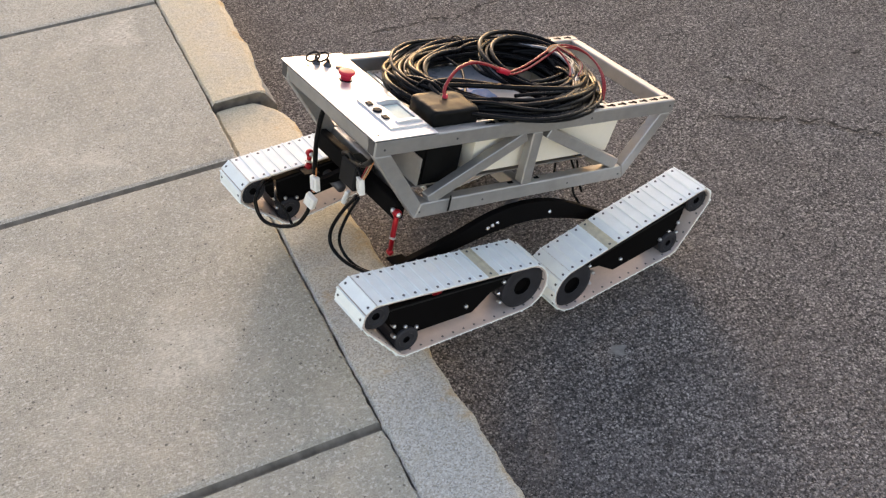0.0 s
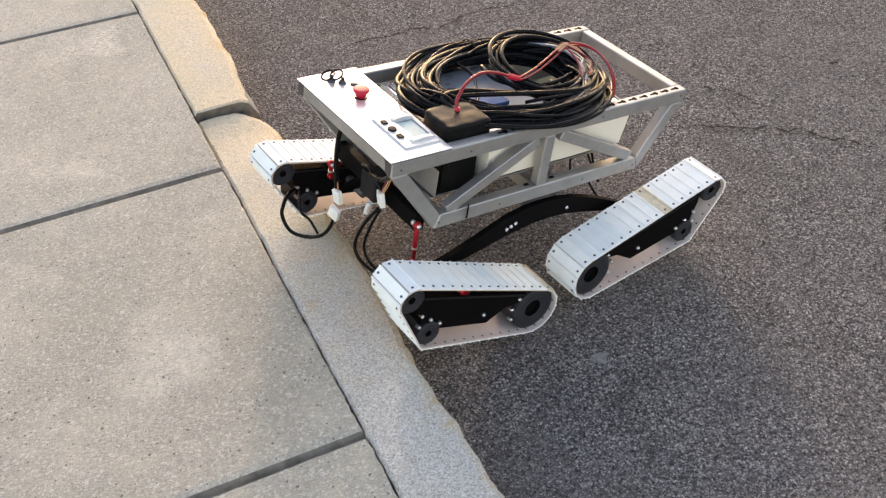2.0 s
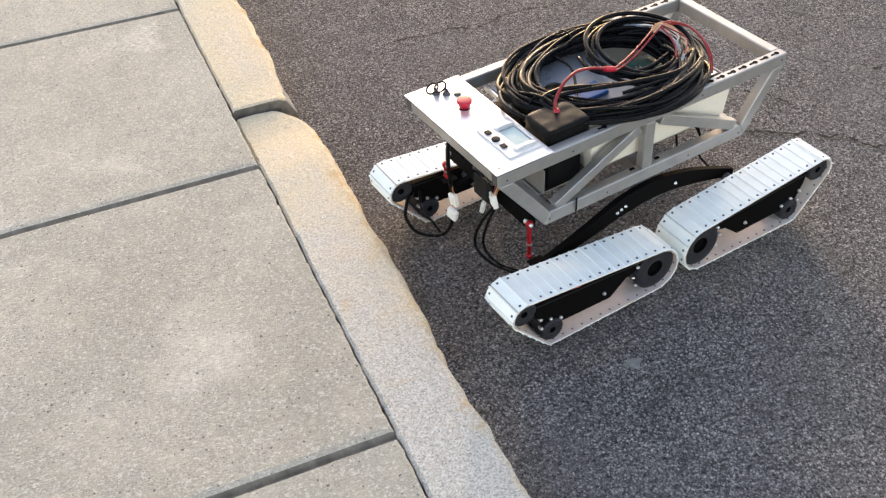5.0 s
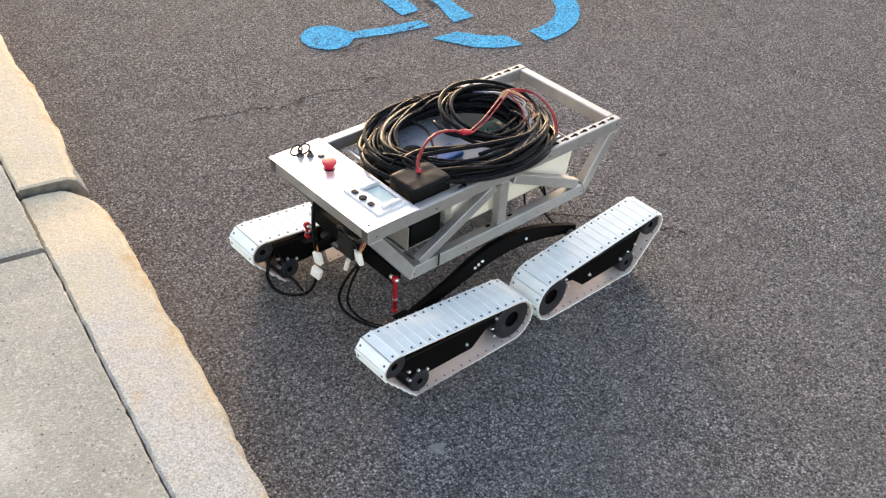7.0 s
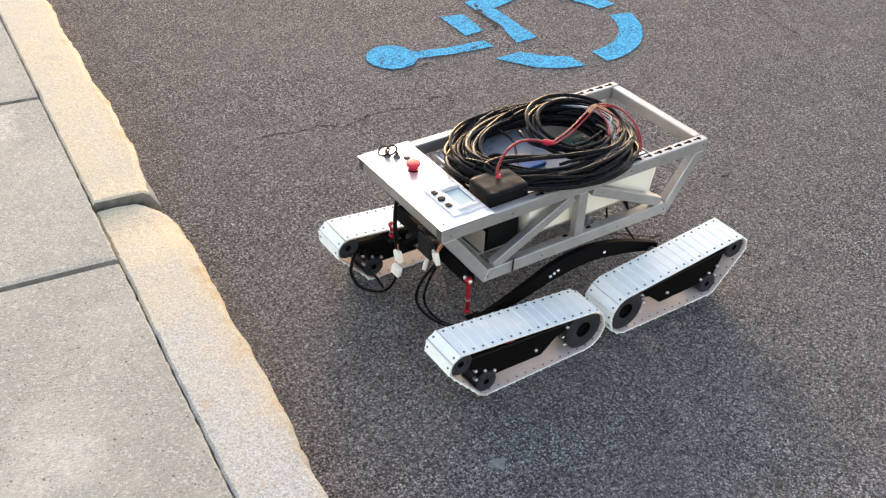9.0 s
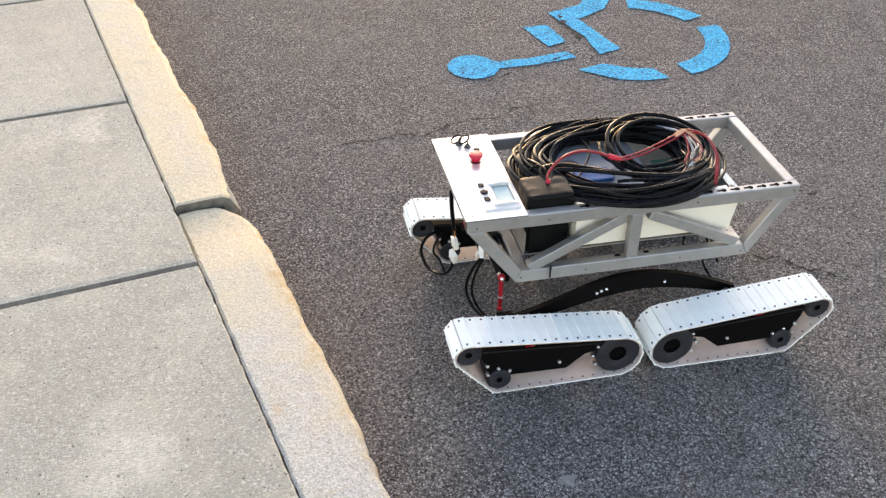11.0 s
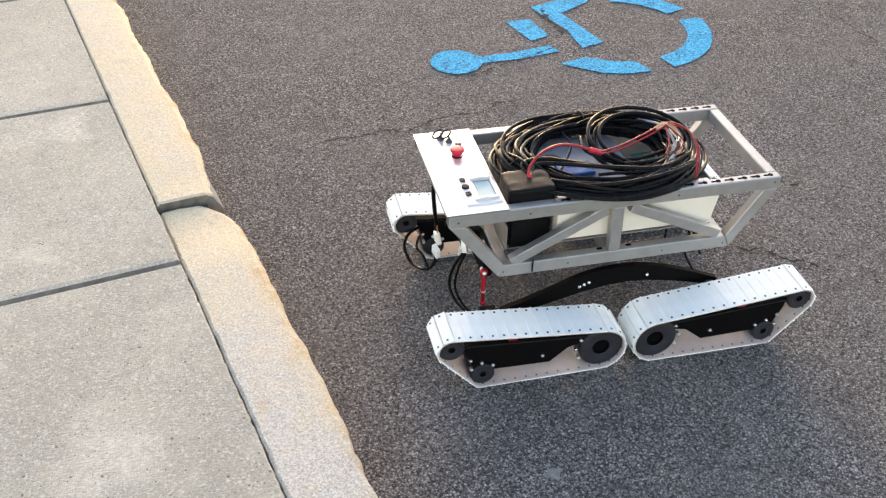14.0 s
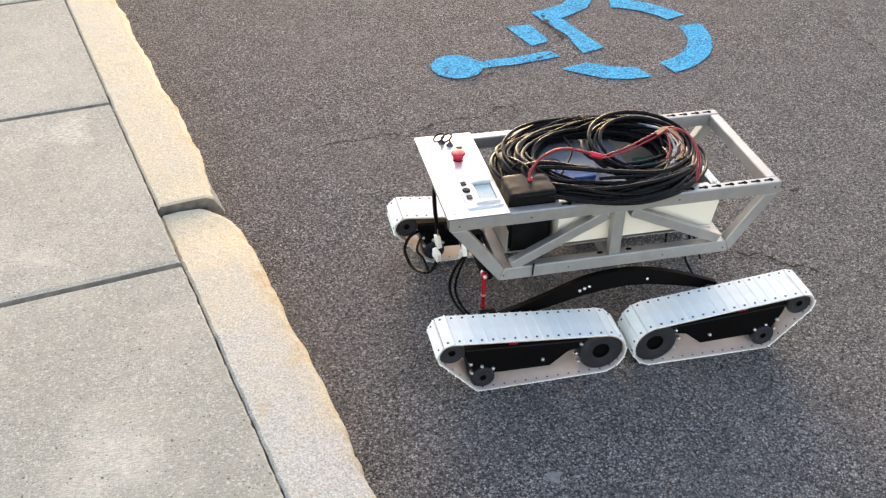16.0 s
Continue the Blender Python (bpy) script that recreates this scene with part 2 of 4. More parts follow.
ASPHALT = make_asphalt()
CONCRETE = make_concrete()
GRANITE_GOLD = make_granite(0.36)
GRANITE_GREY = make_granite(0.42)
# darker brown along the sunken edge of each slab
GROOVE = plain("joint_brown", (0.22, 0.195, 0.16), 0.95, 0.0, 220, 30, 0.35, 0.8, spec=0.1)
DIRT = plain("joint_dirt", (0.06, 0.052, 0.045), 0.95, bump=0.6)
SMEAR = plain("cement_smear", (0.21, 0.205, 0.195), 0.95, 0.0, 260, 60, 0.4, 0.6)
# cracks lie flat on the road; the shade down in them is this colour
CRACK_SHADE = plain("crack_shadow", (0.016, 0.015, 0.015), 0.95)
# kerb end faces: their shade is mixed into a darker granite tone
KERB_END = plain("shaded_granite", (0.19, 0.165, 0.135), 0.9, 0.0, 240, 30, 0.4, 0.9, spec=0.2)
KERB_CHIP = plain("broken_granite", (0.30, 0.295, 0.275), 0.85, 0.0, 260, 34, 0.3, 0.8, spec=0.3)
ALU = make_metal("mill_aluminium", (0.45, 0.44, 0.43), 0.52)
ALU_PANEL = make_metal("panel_aluminium", (0.86, 0.86, 0.87), 0.36, (200, 6, 200), 0.7)
TREAD = plain("tread_white", (0.86, 0.90, 0.885), 0.6, 0.0, 260, 24, 0.04, 0.10, spec=0.25)
TREAD_STAINED = plain("tread_stained", (0.62, 0.56, 0.42), 0.5, 0.0, 260, 60, 0.2, 0.2)
BELT = plain("belt_urethane", (0.56, 0.47, 0.43), 0.8, 0.0, 200, 20, 0.12)
BLACK_PLATE = plain("black_plate", (0.0045, 0.0042, 0.0044), 0.6, spec=0.03)
RUBBER = plain("black_rubber", (0.014, 0.014, 0.015), 0.6, 0.0, 240, 40, 0.3, 0.3, spec=0.12)
WHEEL = plain("wheel_nylon", (0.026, 0.026, 0.031), 0.55, 0.0, 200, 40, 0.25, spec=0.2)
WHITE_BOX = plain("cream_plastic", (0.78, 0.72, 0.62), 0.5, 0.0, 200, 9, 0.06)
STEEL = make_metal("bright_steel", (0.75, 0.75, 0.75), 0.3, (60, 60, 60), 1.0)
TUBE_DARK = plain("tube_shade", (0.09, 0.085, 0.085), 0.6, 0.5)
DARK_STEEL = plain("rivet_steel", (0.10, 0.10, 0.11), 0.45, 0.6)
RED_ANOD = plain("red_anodised", (0.36, 0.006, 0.014), 0.3, 0.5, 200, 60, 0.15)
RED_PLASTIC = plain("red_plastic", (0.55, 0.010, 0.034), 0.5, 0.0, 200, 60, 0.1)
RED_WIRE = plain("red_wire", (0.27, 0.008, 0.015), 0.4, 0.0, 200, 60, 0.15)
CABLE = plain("black_cable", (0.0045, 0.0045, 0.0052), 0.29, 0.0, 160, 50, 0.3, 0.04, spec=0.12)
WIRE_TAN = plain("tan_wire", (0.55, 0.42, 0.28), 0.4, 0.0, 200, 60, 0.15)
COPPER_WIRE = plain("orange_wire", (0.62, 0.22, 0.07), 0.4, 0.0, 200, 60, 0.15)
GREY_ACRYLIC = plain("grey_acrylic", (0.24, 0.26, 0.29), 0.3, 0.0, 200, 20, 0.1)
BLUE_PLASTIC = plain("blue_plastic", (0.004, 0.11, 0.34), 0.5, 0.0, 200, 30, 0.15)
BOARD = plain("circuit_board", (0.03, 0.16, 0.12), 0.45, 0.0, 500, 60, 0.5)
WHITE_NYLON = plain("white_nylon", (0.8, 0.79, 0.76), 0.45, 0.0, 200, 60, 0.06)
TAPE = plain("black_tape", (0.006, 0.006, 0.006), 0.40, 0.0, 90, 30, 0.3, 0.5, spec=0.10)
LCD_GLASS = plain("lcd_glass", (0.50, 0.63, 0.60), 0.4, 0.0, 300, 40, 0.08, 0.02, spec=0.2)
SCREEN_WELL = plain("screen_well", (0.30, 0.30, 0.31), 0.5, 0.1, 200, 40, 0.08)
BEZEL = plain("silver_bezel", (0.66, 0.66, 0.66), 0.42, 0.3, 200, 40, 0.06)


def make_road_paint():
    n = Nodes("blue_road_paint")
    v = n.voronoi(190.0)
    sep = n.t.nodes.new("ShaderNodeSeparateColor")
    n.link(v.outputs["Color"], sep.inputs[0])
    col = n.ramp(sep.outputs[0], [(0.0, (0.012, 0.24, 0.46)), (0.6, (0.022, 0.43, 0.70)), (1.0, (0.07, 0.56, 0.84))])
    worn = n.math("MULTIPLY", n.ramp(n.noise(38.0, 5, 0.7), [(0.56, (0,)), (0.66, (1,))]), 0.75)
    col = n.mix(worn, col, (0.05, 0.10, 0.16))
    bare = n.math("MULTIPLY", n.ramp(n.noise(120.0, 3, 0.7), [(0.50, (0,)), (0.60, (1,))]), n.ramp(n.noise(11.0, 4, 0.6), [(0.35, (0.25,)), (0.65, (0.95,))]))
    n.color(n.mix(bare, col, (0.045, 0.060, 0.075)))
    n.b.inputs["Roughness"].default_value = 0.9
    n.b.inputs["Specular IOR Level"].default_value = 0.08
    h = n.math("SUBTRACT", n.noise(60.0, 3), v.outputs["Distance"])
    n.bump(h, 0.6, 0.003)
    return n.m


PAINT = make_road_paint()

# ---- mesh helpers ----


def finish(name, bm, mats, smooth=False):
    bm.normal_update()
    me = bpy.data.meshes.new(name)
    bm.to_mesh(me)
    bm.free()
    for m in mats if isinstance(mats, (list, tuple)) else [mats]:
        me.materials.append(m)
    if smooth:
        for p in me.polygons:
            p.use_smooth = True
    return me


def part(name, bm, mats, parent=None, label="", smooth=False, at=None):
    ob = new(name, finish(name, bm, mats, smooth))
    if parent:
        ob.parent = parent
    if at is not None:
        ob.matrix_local = at
    if label:
        ob["label"] = label
    return ob


def empty(name, label, category, group=""):
    ob = new(name)
    ob.empty_display_size = 0.05
    return tagged(ob, label, category, group)


def bevel(bm, width, seg=1):
    if width > 0:
        bmesh.ops.bevel(bm, geom=bm.edges[:], offset=width, segments=seg, affect="EDGES", clamp_overlap=True)
    return bm


def block(x0, x1, y0, y1, z0, z1, r=0.001, seg=1):
    bm = bmesh.new()
    bmesh.ops.create_cube(bm, size=1.0, matrix=Matrix.Translation(((x0 + x1) / 2, (y0 + y1) / 2, (z0 + z1) / 2)) @ Matrix.Diagonal((x1 - x0, y1 - y0, z1 - z0, 1)))
    return bevel(bm, r, seg)


def prism(pts, y0, y1, r=0.001):
    """A plate: an outline in x and z, from y0 to y1."""
    bm = bmesh.new()
    a = [bm.verts.new((x, y0, z)) for x, z in pts]
    b = [bm.verts.new((x, y1, z)) for x, z in pts]
    bm.faces.new(a)
    bm.faces.new(b[::-1])
    for i in range(len(pts)):
        j = (i + 1) % len(pts)
        bm.faces.new((a[j], a[i], b[i], b[j]))
    bmesh.ops.recalc_face_normals(bm, faces=bm.faces[:])
    return bevel(bm, r)


def strut(p, q, h, y0, y1, r=0.0015):
    """A bar in the plane of x and z, of height h."""
    d = Vector((q[0] - p[0], q[1] - p[1])).normalized() * (h / 2)
    n = Vector((-d.y, d.x))
    return prism([(p[0] + n.x, p[1] + n.y), (p[0] - n.x, p[1] - n.y), (q[0] - n.x, q[1] - n.y), (q[0] + n.x, q[1] + n.y)], y0, y1, r)


def lathe(profile, sides=24, axis="Z", at=(0, 0, 0), bm=None, mat=0):
    """Turns (radius, height) round an axis."""
    bm = bm or bmesh.new()
    turn = {"Z": Matrix.Identity(4), "Y": Matrix.Rotation(radians(-90), 4, "X"), "X": Matrix.Rotation(radians(90), 4, "Y")}[axis]
    m = Matrix.Translation(at) @ turn
    rings = []
    for r, h in profile:
        if r < 1e-6:
            rings.append([bm.verts.new(m @ Vector((0, 0, h)))])
        else:
            rings.append([bm.verts.new(m @ Vector((r * math.cos(6.28318531 * i / sides), r * math.sin(6.28318531 * i / sides), h))) for i in range(sides)])
    for a, b in zip(rings, rings[1:]):
        for i in range(sides):
            j = (i + 1) % sides
            f = [a[i % len(a)], a[j % len(a)], b[j % len(b)], b[i % len(b)]]
            f = list(dict.fromkeys(f))
            if len(f) > 2:
                bm.faces.new(f).material_index = mat
    return bm


def tube(points, radius, sides=8, closed=False, bm=None, mat=0, sub=5):
    """A round cable along a smooth line through the points."""
    bm = bm or bmesh.new()
    p = [Vector(q) for q in points]
    n = len(p)
    line = []
    for i in range(n if closed else n - 1):
        a, b, c, d = (p[(i - 1) % n], p[i], p[(i + 1) % n], p[(i + 2) % n]) if closed else (p[max(i - 1, 0)], p[i], p[i + 1], p[min(i + 2, n - 1)])
        for k in range(sub):
            t = k / sub
            line.append(0.5 * (2 * b + (c - a) * t + (2 * a - 5 * b + 4 * c - d) * t * t + (3 * b - a - 3 * c + d) * t ** 3))
    if not closed:
        line.append(p[-1])
    rings, side = [], None
    m = len(line)
    for i, q in enumerate(line):
        t = (line[(i + 1) % m] - line[i - 1]) if closed else (line[min(i + 1, m - 1)] - line[max(i - 1, 0)])
        t.normalize()
        if side is None:
            side = t.orthogonal().normalized()
        side = (side - t * side.dot(t)).normalized()
        up = t.cross(side)
        rings.append([bm.verts.new(q + radius * (side * math.cos(6.28318531 * k / sides) + up * math.sin(6.28318531 * k / sides))) for k in range(sides)])
    for i in range(m if closed else m - 1):
        a, b = rings[i], rings[(i + 1) % m]
        for k in range(sides):
            j = (k + 1) % sides
            bm.faces.new((a[k], a[j], b[j], b[k])).material_index = mat
    if not closed:
        for ring in (rings[0][::-1], rings[-1]):
            bm.faces.new(ring).material_index = mat
    return bm


from mathutils import geometry

# ---- the setting ----


def build_ground():
    """One sheet of asphalt to the horizon, finer near the kerb."""
    bm = bmesh.new()
    xs = [-900, -200, -40, -8, -3] + [-3 + 0.25 * i for i in range(1, 33)] + [8, 40, 200, 900]
    ys = [-900, -200, -40, -8, -4] + [-4 + 0.25 * i for i in range(1, 41)] + [9, 40, 200, 900]
    grid = []
    for x in xs:
        col = []
        for y in ys:
            near = abs(x) < 7 and abs(y) < 7
            z = 0.004 * (noise.noise(Vector((x * 0.9, y * 0.9, 3.0)))) - 0.002 if near and x > 0.1 else 0.0
            col.append(bm.verts.new((x, y, min(z, 0.0))))
        grid.append(col)
    for i in range(len(xs) - 1):
        for j in range(len(ys) - 1):
            bm.faces.new((grid[i][j], grid[i + 1][j], grid[i + 1][j + 1], grid[i][j + 1]))
    return tagged(part("road", bm, ASPHALT, smooth=True), "worn grey asphalt parking surface with pale aggregate", "asphalt", kind="structure")


def kerb_edge(y, south):
    """The road-side edge of the kerb at y."""
    n = 0.010 * noise.noise(Vector((y * 5.0, 7.3, 0))) + 0.006 * noise.noise(Vector((y * 21.0, 1.3, 0))) + 0.003 * noise.noise(Vector((y * 60, 4.3, 0)))
    if south:
        x = 0.044 - 0.014 * min(1, max(0, (-0.45 - y) / 0.35))
        u = max(0.0, (y - 0.10) / 0.165)
        return x + n - 0.055 * u ** 2.4
    x = 0.010 + 0.030 * min(1, max(0, (y - 0.30) / 0.25))
    return x + n


def kerb_stone(y0, y1, south, mat, top):
    """One stone; beside the joint the first stones are broken on the road side and sunk."""
    bm = bmesh.new()
    count = int((y1 - y0) / (0.009 if abs(y0 + y1) < 8 else 0.05))
    rows = []
    for i in range(count + 1):
        y = y0 + (y1 - y0) * i / count
        e = kerb_edge(y, south)
        end = 0.003 * max(0, 1 - min(y - y0, y1 - y) / 0.010) ** 2
        w = 0.002 * noise.noise(Vector((y * 9, 2.2, 5)))
        back = -0.148 + 0.003 * noise.noise(Vector((y * 16, 9.2, 5))) + 0.0035 * noise.noise(Vector((y * 55, 3.2, 5)))
        u = min(1.0, max(0.0, (y + 0.06) / 0.24)) if south else 0.0
        z = top - end + w - 0.017 * u * u * (3 - 2 * u)
        foot = e if south else max(e, 0.034 + 0.008 * noise.noise(Vector((y * 30, 6.1, 2))))
        brow = z - 0.026 if south else z - 0.014
        prof = [(back, -0.05), (back, z - 0.008), (back + 0.007, z), (back + 0.06, z + 0.001), (e - 0.055, z), (e - 0.018, z - 0.003), (e - 0.006, z - 0.010), (e, brow), (foot + 0.004 + 0.5 * w, 0.05), (foot + 0.006, -0.05)]
        if y1 - y < 0.004 or y - y0 < 0.004:
            rag = [0.004 * noise.noise(Vector((x * 40, y0, zz * 40))) for x, zz in prof]
        else:
            rag = [0.0] * len(prof)
        rows.append([bm.verts.new((x, y + d, zz)) for (x, zz), d in zip(prof, rag)])
    for a, b in zip(rows, rows[1:]):
        for k in range(len(a) - 1):
            f = bm.faces.new((a[k], a[k + 1], b[k + 1], b[k]))
            if not south and y0 < 0.5 and k == 7 and a[0].co.y < 0.50:
                f.material_index = 2
    for ring in (rows[0], rows[-1][::-1]):
        bm.faces.new(ring).material_index = 1
    bmesh.ops.recalc_face_normals(bm, faces=bm.faces[:])
    return part("kerb_stone", bm, [mat, KERB_END, KERB_CHIP])


def build_kerb():
    bed = tagged(part("kerb", block(-0.146, -0.010, -9, 9, -0.04, 0.075, 0), DIRT), "split granite kerb of long stones stained ochre", "kerb", kind="structure")
    for y0, y1, south, mat, top in ((0.296, 2.75, False, GRANITE_GOLD, 0.112), (2.77, 5.2, False, GRANITE_GOLD, 0.112), (-2.15, 0.279, True, GRANITE_GREY, 0.110), (-4.6, -2.17, True, GRANITE_GREY, 0.110), (5.22, 7.1, False, GRANITE_GOLD, 0.112), (7.12, 9.0, False, GRANITE_GOLD, 0.112), (-6.8, -4.62, True, GRANITE_GREY, 0.110), (-9.0, -6.82, True, GRANITE_GREY, 0.110)):
        s = kerb_stone(y0, y1, south, mat, top)
        s.parent = bed
    return bed


def joint(k, x):
    """Where the tooled joint k runs at x: the joints are a little askew."""
    off, lean = {1: (-0.008, 0.055), 0: (0.007, 0.030), -1: (0.008, 0.022)}.get(k, (0.0, 0.02))
    return k + off + lean * min(0.6, -0.155 - x)


def build_pavement():
    bed = tagged(part("pavement", block(-4.8, -0.160, -9, 9, -0.04, 0.088, 0), DIRT), "pale concrete pavement slabs with tooled joints", "pavement", kind="structure")
    for col, (x0, x1) in enumerate(((-1.68, -0.1520), (-3.22, -1.70), (-4.77, -3.24))):
        for k in range(-9, 9):
            bm = bmesh.new()
            w = x1 - x0
            nx, ny = (60, 70) if col < 2 and -4 <= k < 6 else (12, 14)
            g = []
            for i in range(nx + 1):
                c = []
                x = (x0, x0 + 0.005)[i] if i < 2 else ((x1 - 0.005, x1)[i - nx + 1] if i > nx - 2 else x0 + w * i / nx)
                a, b = joint(k, x) - 0.006, joint(k + 1, x) - 0.0120
                for j in range(ny + 1):
                    y = (a, a + 0.007, a + 0.016)[j] if j < 3 else (b - 0.002 if j == ny - 1 else b if j == ny else a + 0.016 + (b - a - 0.018) * (j - 2) / (ny - 3))
                    z = KERB_H + 0.0012 * noise.noise(Vector((x * 3, y * 3, 2)))
                    z -= (0.017, 0.0135, 0.0022)[j] if j < 3 else (0.0035 if j == ny else 0.0)
                    z -= 0.004 if i in (0, nx) else 0
                    rag = 0.0045 * noise.noise(Vector((x * 45, y * 45, 1))) if j in (0, ny) or i in (0, nx) else 0
                    c.append(bm.verts.new((x + (rag if i in (0, nx) else 0), y + (rag if j in (0, ny) else 0), z)))
                g.append(c)
            for i in range(nx):
                for j in range(ny):
                    f = bm.faces.new((g[i][j], g[i + 1][j], g[i + 1][j + 1], g[i][j + 1]))
                    f.material_index = 1 if j < 2 else 0
            rim = [g[i][0] for i in range(nx)] + [g[nx][j] for j in range(ny)] + [g[i][ny] for i in range(nx, 0, -1)] + [g[0][j] for j in range(ny, 0, -1)]
            low = [bm.verts.new((v.co.x, v.co.y, 0.05)) for v in rim]
            for i in range(len(rim)):
                j = (i + 1) % len(rim)
                bm.faces.new((rim[j], rim[i], low[i], low[j]))
            part("slab", bm, [CONCRETE, GROOVE], bed)
    return bed


def ribbon(line, width, z, name, mat, seed):
    """A crack: a jagged strip that narrows, widens and frays along a line."""
    bm = bmesh.new()
    prev = None
    pts = []
    for (x0, y0), (x1, y1) in zip(line, line[1:]):
        steps = max(2, int(math.hypot(x1 - x0, y1 - y0) / 0.005))
        for i in range(steps):
            u = i / steps
            pts.append((x0 + (x1 - x0) * u, y0 + (y1 - y0) * u))
    last = len(pts) - 1
    for i, (x, y) in enumerate(pts):
        j = min(i + 1, last)
        dx, dy = pts[j][0] - pts[max(j - 2, 0)][0], pts[j][1] - pts[max(j - 2, 0)][1]
        l = math.hypot(dx, dy) or 1
        off = 0.010 * noise.noise(Vector((i * 0.11, seed, 0))) + 0.008 * noise.noise(Vector((i * 0.47, seed, 3))) + 0.004 * noise.noise(Vector((i * 1.7, seed, 6)))
        w = width * max(0.0, 0.42 + 1.1 * noise.noise(Vector((i * 0.19, seed, 9))) + 0.6 * noise.noise(Vector((i * 0.9, seed, 11)))) / 2
        w *= min(1.0, i / 8, (last - i) / 8)
        cx, cy = x - dy / l * off, y + dx / l * off
        cur = (bm.verts.new((cx - dy / l * w, cy + dx / l * w, z)), bm.verts.new((cx + dy / l * w, cy - dx / l * w, z)))
        if prev:
            bm.faces.new((prev[0], prev[1], cur[1], cur[0]))
        prev = cur
    face_up(bm)
    return part(name, bm, mat)


def build_cracks():
    for i, (line, width) in enumerate(CRACKS):
        tagged(ribbon(line, 1.35 * width, 0.0026, "crack", CRACK_SHADE, 3.7 * i), "thin dark crack wandering through the asphalt", "crack", kind="structure")


def flat_shape(bm, outline, z=0.0018):
    """Road paint: an outline filled flat, its edge made uneven."""
    pts = []
    for (x0, y0), (x1, y1) in zip(outline, outline[1:] + outline[:1]):
        steps = max(1, int(math.hypot(x1 - x0, y1 - y0) / 0.012))
        for i in range(steps):
            x, y = x0 + (x1 - x0) * i / steps, y0 + (y1 - y0) * i / steps
            pts.append((x + 0.006 * noise.noise(Vector((x * 60, y * 60, 1))), y + 0.006 * noise.noise(Vector((x * 60, y * 60, 8)))))
    ring = [(i, (i + 1) % len(pts)) for i in range(len(pts))]
    out, _, tris, _, _, _ = geometry.delaunay_2d_cdt([Vector(p) for p in pts], ring, [], 1, 1e-5)
    vs = [bm.verts.new((p.x, p.y, z)) for p in out]
    for t in tris:
        bm.faces.new([vs[i] for i in t])
    face_up(bm)


def face_up(bm):
    bm.normal_update()
    bmesh.ops.reverse_faces(bm, faces=[f for f in bm.faces if f.normal.z < 0])


def arc_shape(bm, cx, cy, r0, r1, a0, a1, z=0.0018):
    """A painted arc as a strip, its two rims uneven."""
    n = 48
    prev = None
    for i in range(n + 1):
        a = radians(a0 + (a1 - a0) * i / n)
        cur = []
        for k in range(4):
            q = r0 + (r1 - r0) * k / 3
            q += 0.006 * noise.noise(Vector((math.cos(a) * q * 60, math.sin(a) * q * 60, 4 + k))) if k in (0, 3) else 0
            cur.append(bm.verts.new((cx + q * math.cos(a), cy + q * math.sin(a), z)))
        if prev:
            for k in range(3):
                bm.faces.new((prev[k], prev[k + 1], cur[k + 1], cur[k]))
        prev = cur
    face_up(bm)


def build_symbol():
    root = empty("accessible_parking_symbol", "blue stencilled wheelchair symbol, worn paint on the asphalt", "road marking")
    shapes = []
    head = [(1.131 + 0.098 * math.cos(radians(a)), 0.981 + 0.102 * math.sin(radians(a))) for a in range(36, 331, 6)]
    shapes.append(("head_and_torso", head + [(1.36, 0.906), (1.543, 0.898), (1.532, 0.962), (1.36, 0.965), (1.235, 0.985)]))
    shapes.append(("arm", [(1.480, 1.236), (1.585, 1.215), (1.580, 1.043), (1.488, 1.028)]))
    shapes.append(("seat_and_leg", [(1.640, 0.888), (1.746, 0.901), (1.738, 1.217), (1.90, 1.275), (2.02, 1.40), (1.93, 1.45), (1.82, 1.35), (1.650, 1.322), (1.655, 1.24), (1.672, 1.06)]))
    shapes.append(("wheel_arc", [(1.490, 0.802), (1.600, 0.664), (1.690, 0.622), (1.778, 0.608), (1.764, 0.700), (1.690, 0.735), (1.606, 0.812)]))
    shapes.append(("wheel_arc", (1.862, 0.985, 0.285, 0.384, 272, 354)))
    shapes.append(("wheel_arc", (1.862, 0.985, 0.285, 0.384, 9, 62)))
    for name, outline in shapes:
        bm = bmesh.new()
        if isinstance(outline, tuple):
            arc_shape(bm, *outline)
        else:
            flat_shape(bm, outline)
        part(name, bm, PAINT, root)
    return root


CRACKS = [
    ([(1.27, -0.15), (1.33, -0.20), (1.355, -0.225), (1.365, -0.276), (1.372, -0.313), (1.392, -0.324)], 0.009),
    ([(1.12, -0.30), (1.181, -0.337), (1.261, -0.393), (1.323, -0.421), (1.356, -0.464), (1.40, -0.479), (1.412, -0.513), (1.432, -0.555), (1.471, -0.573), (1.52, -0.66)], 0.011),
    ([(1.677, -0.20), (1.702, -0.226), (1.704, -0.249), (1.757, -0.25)], 0.012),
    ([(0.44, 0.62), (0.539, 0.615), (0.598, 0.595), (0.666, 0.610), (0.746, 0.568), (0.799, 0.578), (0.846, 0.599), (0.904, 0.599), (0.957, 0.601), (1.034, 0.579), (1.083, 0.597), (1.121, 0.626), (1.164, 0.606), (1.167, 0.517)], 0.011),
    ([(1.10, 0.845), (1.183, 0.86), (1.277, 0.886), (1.38, 0.904), (1.565, 0.943)], 0.009),
    ([(1.70, 1.33), (1.671, 1.237), (1.654, 1.161), (1.65, 1.083), (1.62, 1.00)], 0.026),
    ([(2.80, 0.76), (2.75, 0.55), (2.77, 0.44)], 0.009),
]
build_ground()


